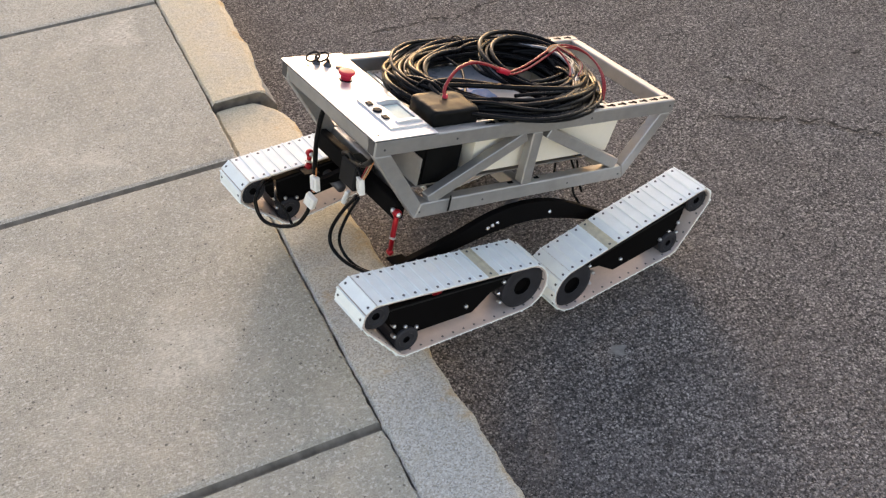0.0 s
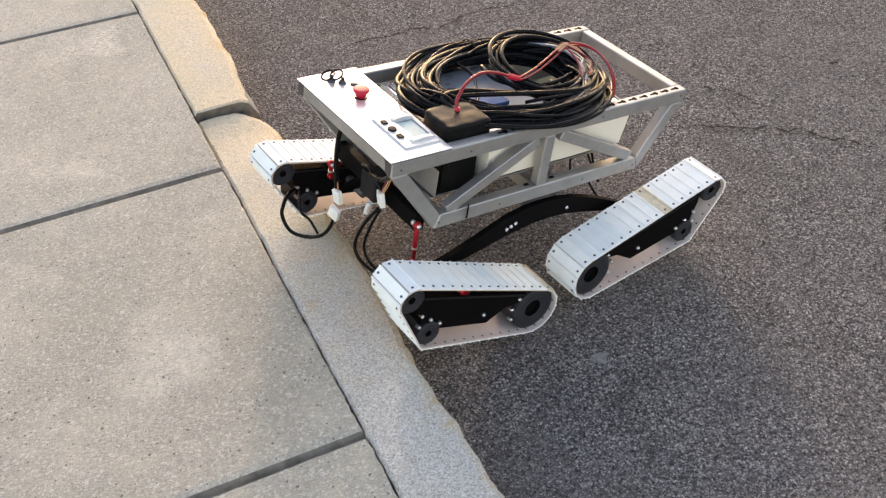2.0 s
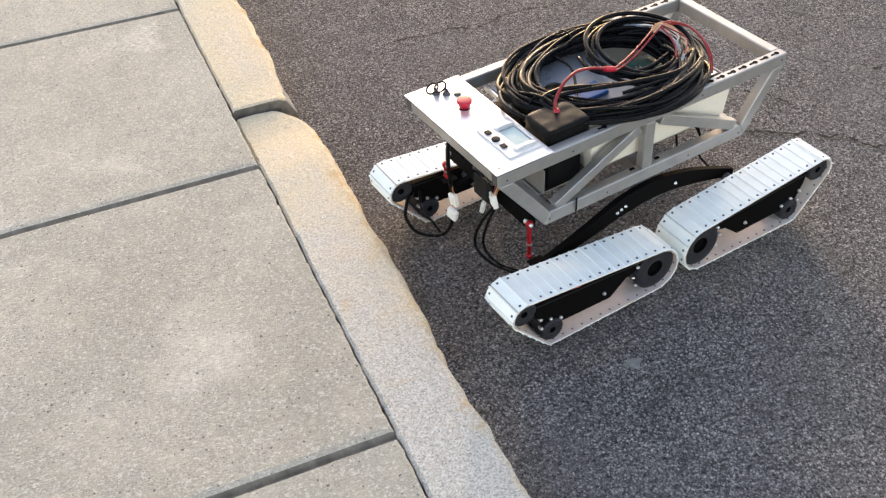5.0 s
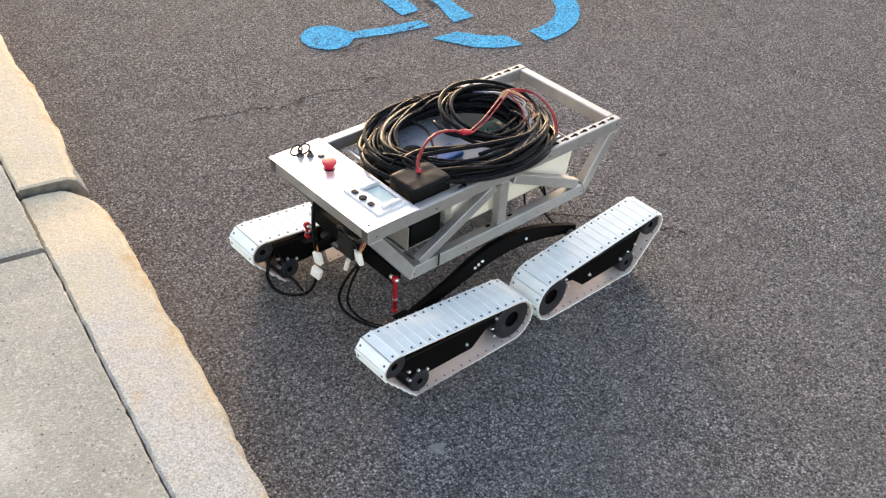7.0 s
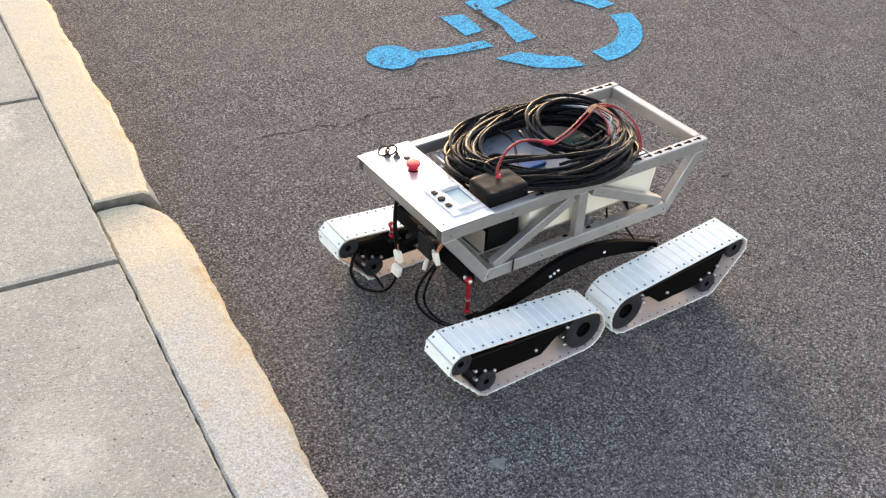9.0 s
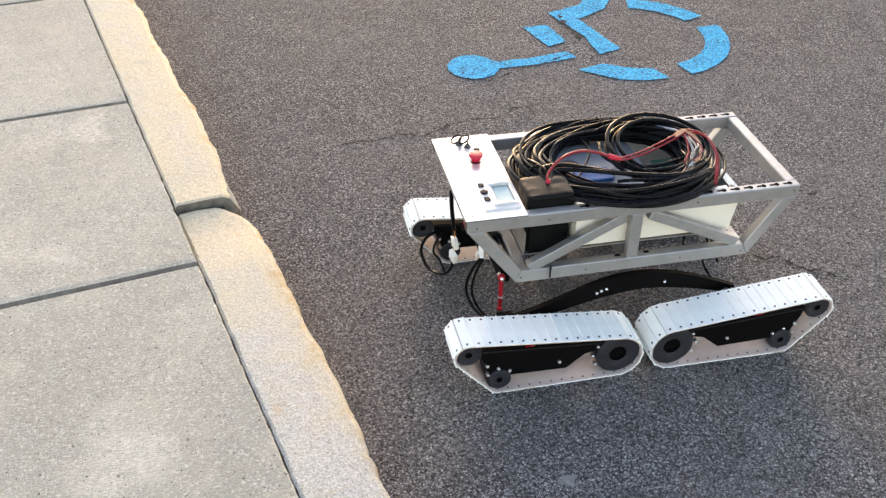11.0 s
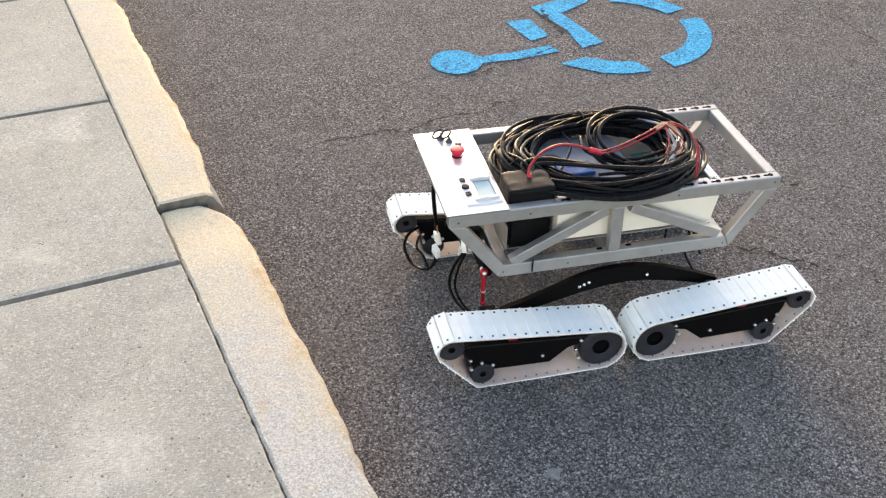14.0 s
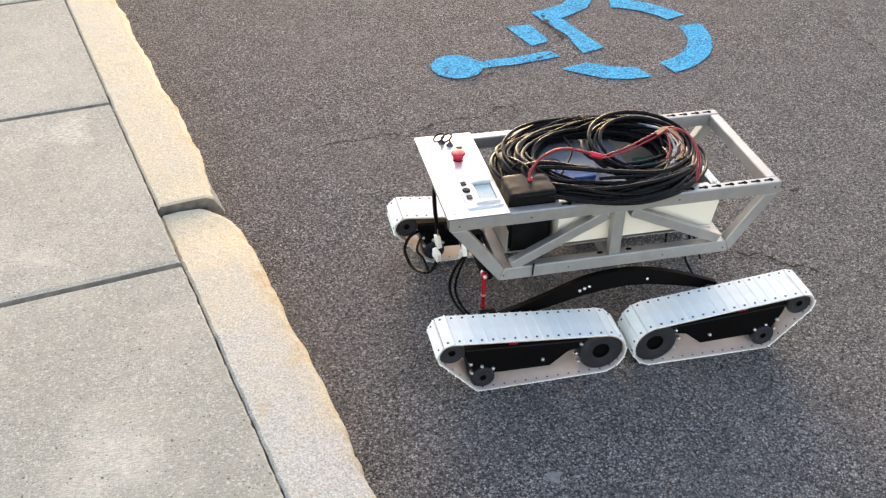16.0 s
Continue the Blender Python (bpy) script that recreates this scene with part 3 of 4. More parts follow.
def build_scuff():
    bm = bmesh.new()
    flat_shape(bm, [(0.426 + 0.021 * math.cos(a) * (1 + 0.3 * math.sin(3 * a)), -0.957 + 0.016 * math.sin(a) * (1 + 0.25 * math.cos(4 * a))) for a in [6.2831853 * i / 14 for i in range(14)]], 0.0012)
    tagged(part("scuff", bm, SMEAR), "pale cement smear dried on the asphalt", "stain", kind="structure")


build_scuff()
build_symbol()
build_cracks()

# ---- the robot: x ahead, y to its left, z up ----
robot = empty("tracked_robot", "silver aluminium robot on four white rubber-track units, open truss chassis", "robot")
TOP, X1, YW = 0.420, 0.415, 0.188


def build_chassis():
    for s in (1, -1):
        y0, y1 = sorted((s * YW, s * (YW - 0.026)))
        rail = part("top_rail", block(-X1, X1, y0, y1, TOP - 0.034, TOP, 0.0025), ALU, robot)
        # slots are flat black inlays; the shade of open holes is their colour
        for k in [i for i in range(9)] + [13, 14, 15]:
            x = -0.392 + 0.0345 * k
            bm = bmesh.new()
            lathe([(0.0, 0.0), (0.0062, 0.0), (0.0062, -0.0008)], 12, "Z", (x, s * (YW - 0.013), TOP + 0.0006), bm)
            bmesh.ops.create_cube(bm, size=1, matrix=Matrix.Translation((x + 0.010, s * (YW - 0.013), TOP + 0.0002)) @ Matrix.Diagonal((0.016, 0.0055, 0.0009, 1)))
            part("keyhole_slot", bm, BLACK_PLATE, rail)
        part("bottom_rail", prism([(-0.3095, 0.2260), (0.2890, 0.2260), (0.2775, 0.2600), (-0.2957, 0.2600)], y0, y1, 0.0022), ALU, robot)
        part("end_post", prism([(0.4120, 0.3855), (0.3740, 0.3855), (0.2781, 0.2604), (0.2898, 0.2264)], y0 + 0.0006, y1 - 0.0006, 0.0018), ALU, robot)
        part("end_post", prism([(-0.4120, 0.3855), (-0.3760, 0.3855), (-0.2963, 0.2604), (-0.3103, 0.2264)], y0 + 0.0006, y1 - 0.0006, 0.0018), ALU, robot)
        # rail is solid: a dark plate carries the shade of a hollow tube end
        part("tube_mouth", block(X1 - 0.001, X1 + 0.0008, y0 + 0.003, y1 - 0.003, TOP - 0.031, TOP - 0.003, 0.0002), TUBE_DARK, rail)
        part("upright", block(-0.016, 0.012, y0 + 0.001, y1 - 0.001, 0.2605, TOP - 0.0345, 0.002), ALU, robot)
        part("diagonal_brace", strut((0.258, 0.262), (0.028, TOP - 0.040), 0.026, y0 + 0.002, y1 - 0.002), ALU, robot)
        part("diagonal_brace", strut((-0.035, TOP - 0.040), (-0.278, 0.266), 0.026, y0 + 0.002, y1 - 0.002), ALU, robot)
        for x, z in ((0.392, 0.400), (-0.400, 0.405), (0.279, 0.241), (-0.292, 0.240), (-0.130, 0.242), (0.115, 0.242), (0.22, 0.402), (-0.15, 0.402)):
            part("rivet", lathe([(0.0, 0.0015), (0.0022, 0.001), (0.0028, -0.001)], 8, "Y", (x, s * YW, z)) if s > 0 else lathe([(0.0, -0.0015), (0.0022, -0.001), (0.0028, 0.001)], 8, "Y", (x, s * YW, z)), DARK_STEEL, robot, smooth=True)
        # uncut as well: black inlays painted with the shade of a hole
        for x in (-0.045, 0.030):
            part("lower_slot", block(x - 0.007, x + 0.007, s * (YW - 0.017) - 0.004, s * (YW - 0.017) + 0.004, 0.2595, 0.2608, 0), BLACK_PLATE, robot)
    yi = YW - 0.0265
    part("end_bar", block(-X1, -X1 + 0.026, -yi, yi, TOP - 0.034, TOP - 0.001, 0.0025), ALU, robot)
    part("end_bar", block(X1 - 0.046, X1 - 0.020, -yi, yi, TOP - 0.034, TOP - 0.002, 0.0025), ALU, robot)
    for x in (0.272, -0.290, 0.0):
        part("floor_bar", block(x - 0.013, x + 0.013, -yi, yi, 0.228, 0.258, 0.002), ALU, robot)
    part("floor_plate", block(-0.285, 0.262, -0.125, 0.125, 0.2585, 0.2625, 0.0005), ALU, robot)
    for x in (-0.22, 0.09):
        part("tray_support", block(x - 0.012, x + 0.012, -0.12, 0.12, 0.2628, 0.2878, 0.001), BLACK_PLATE, robot)


def build_panel():
    p = part("control_panel", block(0.272, X1 + 0.004, -YW - 0.001, YW + 0.001, TOP + 0.0005, TOP + 0.0035, 0.0008), ALU_PANEL, robot, "bare aluminium control panel")
    # black sheet added under the panel rim as the shade line of the gap
    part("panel_gap_shade", block(0.2722, X1 + 0.0034, -YW - 0.0004, YW + 0.0004, TOP - 0.0006, TOP + 0.0012, 0), BLACK_PLATE, p)
    part("front_lip", prism([(X1 + 0.0032, TOP + 0.0002), (X1 - 0.0060, TOP - 0.0360), (X1 - 0.0085, TOP - 0.0350), (X1 + 0.0005, TOP + 0.0002)], -YW + 0.0262, YW - 0.0262, 0.0003), ALU, p)
    zt = TOP + 0.0035
    # stop button
    b = part("stop_button", lathe([(0.0102, 0.0), (0.0110, 0.0075), (0.0150, 0.0125), (0.0172, 0.0145), (0.0178, 0.0185), (0.0168, 0.0205), (0.0145, 0.0212), (0.0, 0.0218)], 32, "Z", (0.334, -0.064, zt)), RED_PLASTIC, p, "red mushroom stop button", smooth=True)
    # black ring added for the shade that falls under the button cap
    part("cap_shade", lathe([(0.0142, 0.0), (0.0140, 0.002), (0.0128, 0.0024)], 28, "Z", (0.334, -0.064, zt)), BLACK_PLATE, p, smooth=True)
    # two key switches with key rings
    for x, y, turn in ((0.356, -0.150, 20), (0.338, -0.134, -35)):
        k = part("key_switch", lathe([(0.0095, 0.0), (0.009, 0.003), (0.006, 0.0036), (0.0055, 0.008), (0.0, 0.0085)], 20, "Z", (x, y, zt)), DARK_STEEL, p, smooth=True)
        part("key", block(x - 0.0012, x + 0.0012, y - 0.006, y + 0.006, zt + 0.008, zt + 0.016, 0.0008), RUBBER, k)
        ring = [(x + 0.006 + 0.015 * math.sin(a) * 0.85, y - 0.010 + 0.015 * math.cos(a) + 0.0002 * turn, zt + 0.013 - 0.012 * math.sin(a) * 0.6) for a in [6.2831853 * i / 10 for i in range(10)]]
        part("key_ring", tube(ring, 0.0023, 6, True), RUBBER, k, smooth=True)
    part("blank_button", lathe([(0.0085, 0.0), (0.0082, 0.003), (0.0, 0.0036)], 18, "Z", (0.318, -0.118, zt)), DARK_STEEL, p, smooth=True)
    # display
    bm = block(0.279, 0.2865, 0.030, 0.158, zt, zt + 0.0045, 0.0008)
    for x0, x1, y0, y1 in ((0.3285, 0.364, 0.030, 0.158), (0.2866, 0.3284, 0.030, 0.060), (0.2866, 0.3284, 0.135, 0.158)):
        bmesh.ops.create_cube(bm, size=1.0, matrix=Matrix.Translation(((x0 + x1) / 2, (y0 + y1) / 2, zt + 0.00225)) @ Matrix.Diagonal((x1 - x0, y1 - y0, 0.0045, 1)))
    d = part("display_bezel", bm, BEZEL, p, "silver display bezel with a pale sunken screen")
    for y0, y1, x0, x1 in ((0.050, 0.059, 0.281, 0.336), (0.136, 0.146, 0.281, 0.345)):
        bm = prism([(x0, zt + 0.003), (x0 + 0.006, zt + 0.0085), ((x0 + x1) / 2, zt + 0.0115), (x1 - 0.006, zt + 0.0085), (x1, zt + 0.003)], y0, y1, 0.001)
        part("ridge", bm, BEZEL, d)
    part("screen_frame", block(0.2868, 0.3282, 0.0602, 0.1348, zt + 0.0002, zt + 0.0008, 0.0001), SCREEN_WELL, d)
    part("screen", block(0.2890, 0.3255, 0.064, 0.131, zt + 0.0009, zt + 0.0014, 0.0001), LCD_GLASS, d)
    for y in (0.056, 0.116):
        part("button", block(0.3445, 0.3575, y - 0.0075, y + 0.0075, zt + 0.0045, zt + 0.0078, 0.0012), RUBBER, d)
    part("button", lathe([(0.0094, 0.0), (0.0094, 0.003), (0.0075, 0.0042), (0.0, 0.0046)], 18, "Z", (0.351, 0.086, zt + 0.0045)), RUBBER, d)
    for x, y in ((0.360, 0.034), (0.284, 0.154), (0.358, 0.153), (0.284, 0.034), (0.285, -0.17), (0.40, -0.17), (0.40, 0.17)):
        part("screw", lathe([(0.0026, 0), (0.0022, 0.0012), (0, 0.0014)], 8, "Z", (x, y, zt + (0.0025 if 0 < y < 0.16 else 0))), DARK_STEEL, p, smooth=True)


def build_inside():
    """Electronics tray, battery and boards between the trusses."""
    tray = part("electronics_tray", block(-0.268, 0.138, -0.150, 0.150, 0.2880, 0.2920, 0.0005), WHITE_BOX, robot, "cream plastic electronics tray")
    for s in (1, -1):
        pts = [(0.138, 0.2885), (-0.266, 0.2885), (-0.285, 0.398), (0.138, 0.384)]
        part("tray_wall", prism(pts, s * 0.150 - 0.002, s * 0.150 + 0.002, 0.0006), WHITE_BOX, tray)
    part("tray_wall", block(0.134, 0.138, -0.1475, 0.1475, 0.2925, 0.384, 0.0006), WHITE_BOX, tray)
    part("tray_wall", block(-0.270, -0.266, -0.1475, 0.1475, 0.2925, 0.390, 0.0006), WHITE_BOX, tray)
    # grey plate with a round opening, on stand-offs
    bm = bmesh.new()
    n = 40
    cx, cy, r = 0.095, -0.044, 0.025
    x0, x1, y0, y1 = -0.09, 0.215, -0.135, 0.075
    zt = 0.395
    inner, outer = [], []
    for i in range(n):
        a = 6.2831853 * i / n
        c, s = math.cos(a), math.sin(a)
        inner.append((cx + r * c, cy + r * s))
        k = min(((x1 - cx) / c) if c > 1e-6 else ((x0 - cx) / c if c < -1e-6 else 9), ((y1 - cy) / s) if s > 1e-6 else ((y0 - cy) / s if s < -1e-6 else 9))
        outer.append((cx + k * c, cy + k * s))
    vi = [[bm.verts.new((x, y, z)) for x, y in inner] for z in (zt, zt - 0.004)]
    vo = [[bm.verts.new((x, y, z)) for x, y in outer] for z in (zt, zt - 0.004)]
    for i in range(n):
        j = (i + 1) % n
        bm.faces.new((vi[0][i], vo[0][i], vo[0][j], vi[0][j]))
        bm.faces.new((vi[1][j], vo[1][j], vo[1][i], vi[1][i]))
        bm.faces.new((vi[0][j], vi[1][j], vi[1][i], vi[0][i]))
        bm.faces.new((vo[0][i], vo[1][i], vo[1][j], vo[0][j]))
    part("cover_plate", bm, GREY_ACRYLIC, tray, "grey acrylic cover with a round cut-out")
    part("blue_module", block(0.010, 0.100, -0.004, 0.050, 0.396, 0.406, 0.002), BLUE_PLASTIC, tray, "blue plastic module")
    part("circuit_board", block(-0.250, -0.130, -0.06, 0.11, 0.372, 0.374, 0.0003), BOARD, tray, "green circuit board")
    for i in range(7):
        x = -0.24 + 0.016 * i
        y = -0.05 + 0.12 * ((i * 37) % 10) / 10
        part("component", block(x, x + 0.011, y, y + 0.024, 0.3742, 0.381 + 0.003 * (i % 3), 0.0008), BLACK_PLATE if i % 3 else STEEL, tray)
    for y in (-0.149, 0.05, 0.115):
        part("slotted_strut", block(-0.262, 0.130, y - 0.006, y + 0.006, 0.384, 0.3885, 0.0008), STEEL, tray)
    part("tray_strut", block(0.215, 0.222, -0.155, 0.155, 0.380, 0.392, 0.001), STEEL, tray)
    part("battery", block(0.148, 0.256, -0.130, 0.135, 0.2630, 0.362, 0.010, 3), TAPE, robot, "battery block wrapped in black tape")
    part("battery_bracket", block(0.2575, 0.2600, -0.140, 0.140, 0.2695, 0.335, 0.0006), ALU, robot)
    part("front_skin", prism([(0.386, TOP - 0.040), (0.292, 0.278), (0.289, 0.280), (0.383, TOP - 0.038)], -0.150, 0.060, 0.0003), ALU, robot)
    part("warning_disc", lathe([(0.0, 0.0008), (0.014, 0.0006), (0.014, 0.0)], 24, "Y", (0.060, 0.1522, 0.335)), GREY_ACRYLIC, tray)


def build_arms():
    """Rocker arms under the truss, the cross bar in front and its red rods."""
    for s in (1, -1):
        y0, y1 = sorted((s * 0.170, s * 0.186))
        pts = [(0.30, 0.099), (0.30, 0.112), (0.220, 0.137), (0.150, 0.163), (0.105, 0.182), (0.07, 0.194), (0.025, 0.203), (-0.02, 0.206), (-0.065, 0.204), (-0.11, 0.196), (-0.155, 0.184), (-0.20, 0.168), (-0.25, 0.148), (-0.30, 0.126), (-0.30, 0.104), (-0.24, 0.120), (-0.18, 0.136), (-0.10, 0.152), (-0.05, 0.155), (0.0, 0.153), (0.07, 0.142), (0.14, 0.124), (0.2, 0.110)]
        arm = part("rocker_arm", prism(pts, y0, y1, 0.001), BLACK_PLATE, robot, "black rocker arm with bright bolts")
        yf = s * 0.186
        for x, z in ((0.077, 0.160), (0.065, 0.165), (0.053, 0.170), (-0.101, 0.170)):
            b = lathe([(0.0, s * 0.004), (0.003, s * 0.0035), (0.0048, s * 0.001), (0.0048, -s * 0.001)], 12, "Y", (x, yf, z))
            part("bolt", b, STEEL, arm, smooth=True)
        part("pivot", lathe([(0.024, -0.008), (0.024, 0.008), (0.0, 0.008)], 20, "Y", (-0.01, s * 0.160, 0.182)), DARK_STEEL, arm, smooth=True)
        low, yr, cut = (0.0, s * 0.172, 1.0) if s > 0 else (0.010, -0.182, 0.36)
        rod = part("link_rod", lathe([(r, h * cut) for r, h in ((0.0, 0.0), (0.0052, 0.0), (0.0052, 0.036), (0.0058, 0.038), (0.0058, 0.084), (0.0040, 0.088), (0.0, 0.088))], 14, "Z", (0.322, yr, 0.142 + low)), RED_ANOD, robot, "red anodised link rod", smooth=True)
        part("lock_nut", lathe([(0.0075, 0.0), (0.0075, 0.005), (0.0, 0.005)], 6, "Z", (0.322, yr, 0.142 + 0.034 * cut + low)), STEEL, rod)
        part("rod_end", lathe([(0.0, -0.006), (0.0085, -0.0055), (0.0095, 0.0), (0.0085, 0.0055), (0.0, 0.006)], 18, "Y", (0.322, yr, 0.142 + 0.094 * cut + low)), RED_ANOD, rod, smooth=True)
        part("rod_end", lathe([(0.0, -0.007), (0.006, -0.006), (0.007, 0.0), (0.006, 0.006), (0.0, 0.007)], 18, "Y", (0.322, yr, 0.142 + low)), RED_ANOD, rod, smooth=True)
        part("ball", lathe([(0.0, -0.011), (0.005, -0.009), (0.006, 0.0), (0.005, 0.009), (0.0, 0.011)], 12, "Y", (0.322, yr, 0.142 + 0.094 * cut + low)), STEEL, rod, smooth=True)
        part("step_bracket", block(0.292, 0.332, s * 0.19 - 0.014, s * 0.19 + 0.014, 0.129, 0.134, 0.001), BLACK_PLATE, robot)
        part("axle", lathe([(0.012, -0.055), (0.012, 0.055), (0.0, 0.055)], 16, "Y", (0.237, s * 0.215, 0.092)), DARK_STEEL, robot, smooth=True)
        part("axle", lathe([(0.012, -0.055), (0.012, 0.055), (0.0, 0.055)], 16, "Y", (-0.275, s * 0.215, 0.112)), DARK_STEEL, robot, smooth=True)
    bar = part("cross_bar", block(0.298, 0.322, -0.165, 0.165, 0.214, 0.256, 0.003), BLACK_PLATE, robot, "black pivoting cross bar")
    part("hub_block", block(0.290, 0.340, -0.030, 0.030, 0.206, 0.266, 0.004), RUBBER, bar)
    for y in (-0.160, 0.160):
        part("bolt", lathe([(0.0, 0.005), (0.004, 0.004), (0.007, 0.0), (0.007, -0.004)], 12, "X", (0.324, y, 0.236)), STEEL, bar, smooth=True)
    part("bearing", lathe([(0.012, -0.03), (0.012, 0.03), (0.0, 0.03)], 16, "X", (0.300, 0.0, 0.240)), DARK_STEEL, bar, smooth=True)


def build_leads():
    """Motor leads and white connectors hanging in front."""
    part("motor_lead", tube([(0.398, -0.030, 0.385), (0.400, -0.036, 0.350), (0.395, -0.047, 0.294), (0.388, -0.052, 0.238), (0.386, -0.050, 0.215)], 0.0055, 8), CABLE, robot, smooth=True)
    part("motor_lead", tube([(0.385, -0.056, 0.140), (0.390, -0.056, 0.112), (0.402, -0.075, 0.074), (0.420, -0.121, 0.046), (0.435, -0.165, 0.040), (0.445, -0.186, 0.072), (0.440, -0.190, 0.098), (0.420, -0.210, 0.106), (0.38, -0.245, 0.095)], 0.0046, 8), CABLE, robot, smooth=True)
    part("motor_lead", tube([(0.398, -0.098, 0.062), (0.410, -0.118, 0.092), (0.422, -0.135, 0.105), (0.408, -0.170, 0.112), (0.38, -0.225, 0.098)], 0.0034, 8), CABLE, robot, smooth=True)
    part("motor_lead", tube([(0.340, 0.050, 0.209), (0.355, 0.025, 0.157), (0.365, 0.010, 0.102), (0.365, 0.023, 0.070), (0.355, 0.065, 0.056), (0.335, 0.118, 0.058), (0.315, 0.165, 0.064), (0.29, 0.225, 0.066)], 0.0042, 8), CABLE, robot, smooth=True)
    part("motor_lead", tube([(0.338, 0.056, 0.209), (0.350, 0.041, 0.156), (0.357, 0.034, 0.102), (0.352, 0.050, 0.070), (0.335, 0.085, 0.051), (0.305, 0.136, 0.050), (0.28, 0.225, 0.056)], 0.0036, 8), CABLE, robot, smooth=True)
    part("motor_lead", tube([(0.365, 0.118, 0.385), (0.360, 0.114, 0.340), (0.345, 0.060, 0.290), (0.330, -0.007, 0.262), (0.328, -0.030, 0.235)], 0.0058, 8), CABLE, robot, smooth=True)
    part("motor_lead", tube([(0.322, -0.050, 0.258), (0.332, -0.010, 0.276), (0.335, 0.040, 0.262), (0.338, 0.060, 0.250)], 0.0050, 8), CABLE, robot, smooth=True)
    for k, (a, b) in enumerate((((0.387, -0.051, 0.230), (0.386, -0.048, 0.170)), ((0.356, 0.108, 0.330), (0.342, 0.062, 0.255)))):
        for i, m in enumerate((RED_WIRE, WIRE_TAN, COPPER_WIRE)):
            o = Vector((0.0, 0.004 * (i - 1), 0.001 * i))
            part("thin_wire", tube([Vector(a) + o, (Vector(a) + Vector(b)) / 2 + o * 1.6, Vector(b) + o], 0.0014, 6), m, robot, smooth=True)
    for x, y, z, ry, rz, w, h in ((0.386, -0.045, 0.195, 4, 8, 0.022, 0.034), (0.388, -0.050, 0.148, -18, 14, 0.028, 0.032), (0.341, 0.059, 0.240, 14, -20, 0.029, 0.034), (0.335, 0.003, 0.180, -14, 30, 0.010, 0.036)):
        c = part("connector", block(-0.006, 0.006, -w / 2, w / 2, -h / 2, h / 2, 0.0012), WHITE_NYLON, robot, "white nylon plug", at=pose(x, y, z, ry, 8, rz))
        part("latch", block(0.0062, 0.0085, -w / 5, w / 5, -h / 4, h / 3, 0.0006), WHITE_NYLON, c)
    part("tie_lead", tube([(0.205, 0.1895, 0.268), (0.207, 0.192, 0.250), (0.206, 0.190, 0.234), (0.204, 0.178, 0.230)], 0.0022, 6), CABLE, robot, smooth=True)
    for pts in ([(-0.24, 0.10, 0.237), (-0.245, 0.112, 0.20), (-0.235, 0.118, 0.165), (-0.25, 0.15, 0.13)], [(-0.19, 0.08, 0.237), (-0.186, 0.09, 0.205), (-0.184, 0.10, 0.175)], [(-0.255, 0.05, 0.237), (-0.28, 0.06, 0.19), (-0.29, 0.10, 0.14)]):
        part("motor_lead", tube(pts, 0.0032, 6), CABLE, robot, smooth=True)


# ---- track units ----
BELT_W = 0.104
FRONT = dict(hub=(-0.184, -0.028, 0.0555), small=(0.1945, 0.0355, 0.0315), idler=(0.115, -0.0570, 0.0290))


def belt_line(spec, grow):
    """The taut line round the three wheels: points and their length along it, evenly stepped."""
    pts = []
    for x, z, r in spec.values():
        for i in range(240):
            a = 6.2831853 * i / 240
            pts.append((x + (r + grow) * math.cos(a), z + (r + grow) * math.sin(a)))
    pts = sorted(set(pts))

    def half(seq):
        h = []
        for p in seq:
            while len(h) > 1 and (h[-1][0] - h[-2][0]) * (p[1] - h[-2][1]) - (h[-1][1] - h[-2][1]) * (p[0] - h[-2][0]) <= 0:
                h.pop()
            h.append(p)
        return h[:-1]
    hull = half(pts) + half(pts[::-1])
    lens = [0.0]
    for a, b in zip(hull, hull[1:] + hull[:1]):
        lens.append(lens[-1] + math.hypot(b[0] - a[0], b[1] - a[1]))
    return hull, lens


def along(hull, lens, s):
    """The place and the heading on the line at length s; the line runs backwards along the bottom to the front... counter-clockwise."""
    total = lens[-1]
    s %= total
    i = int(np.searchsorted(lens, s, side="right")) - 1
    a, b = hull[i % len(hull)], hull[(i + 1) % len(hull)]
    u = (s - lens[i]) / max(1e-9, lens[i + 1] - lens[i])
    return a[0] + (b[0] - a[0]) * u, a[1] + (b[1] - a[1]) * u, math.atan2(b[1] - a[1], b[0] - a[0])


def tread_mesh(pitch, mat=None):
    """One cross plate with a raised lip and four rivets; its outside is up."""
    bm = block(-pitch * 0.492, pitch * 0.492, -BELT_W / 2 - 0.001, BELT_W / 2 + 0.001, 0.0, 0.0022, 0.0005)
    bmesh.ops.create_cube(bm, size=1, matrix=Matrix.Translation((pitch * 0.40, 0, 0.0030)) @ Matrix.Diagonal((pitch * 0.10, BELT_W + 0.0015, 0.0026, 1)))
    for y in (-0.043, 0.043):
        lathe([(0.0031, 0.0021), (0.0027, 0.0036), (0.0, 0.0040)], 8, "Z", (-pitch * 0.06, y, 0), bm, 1)
        lathe([(0.0027, -0.0028), (0.0024, -0.0038), (0.0, -0.0040)], 8, "Z", (-pitch * 0.06, y, 0), bm, 1)
    return finish("tread_plate", bm, [mat or TREAD, DARK_STEEL])


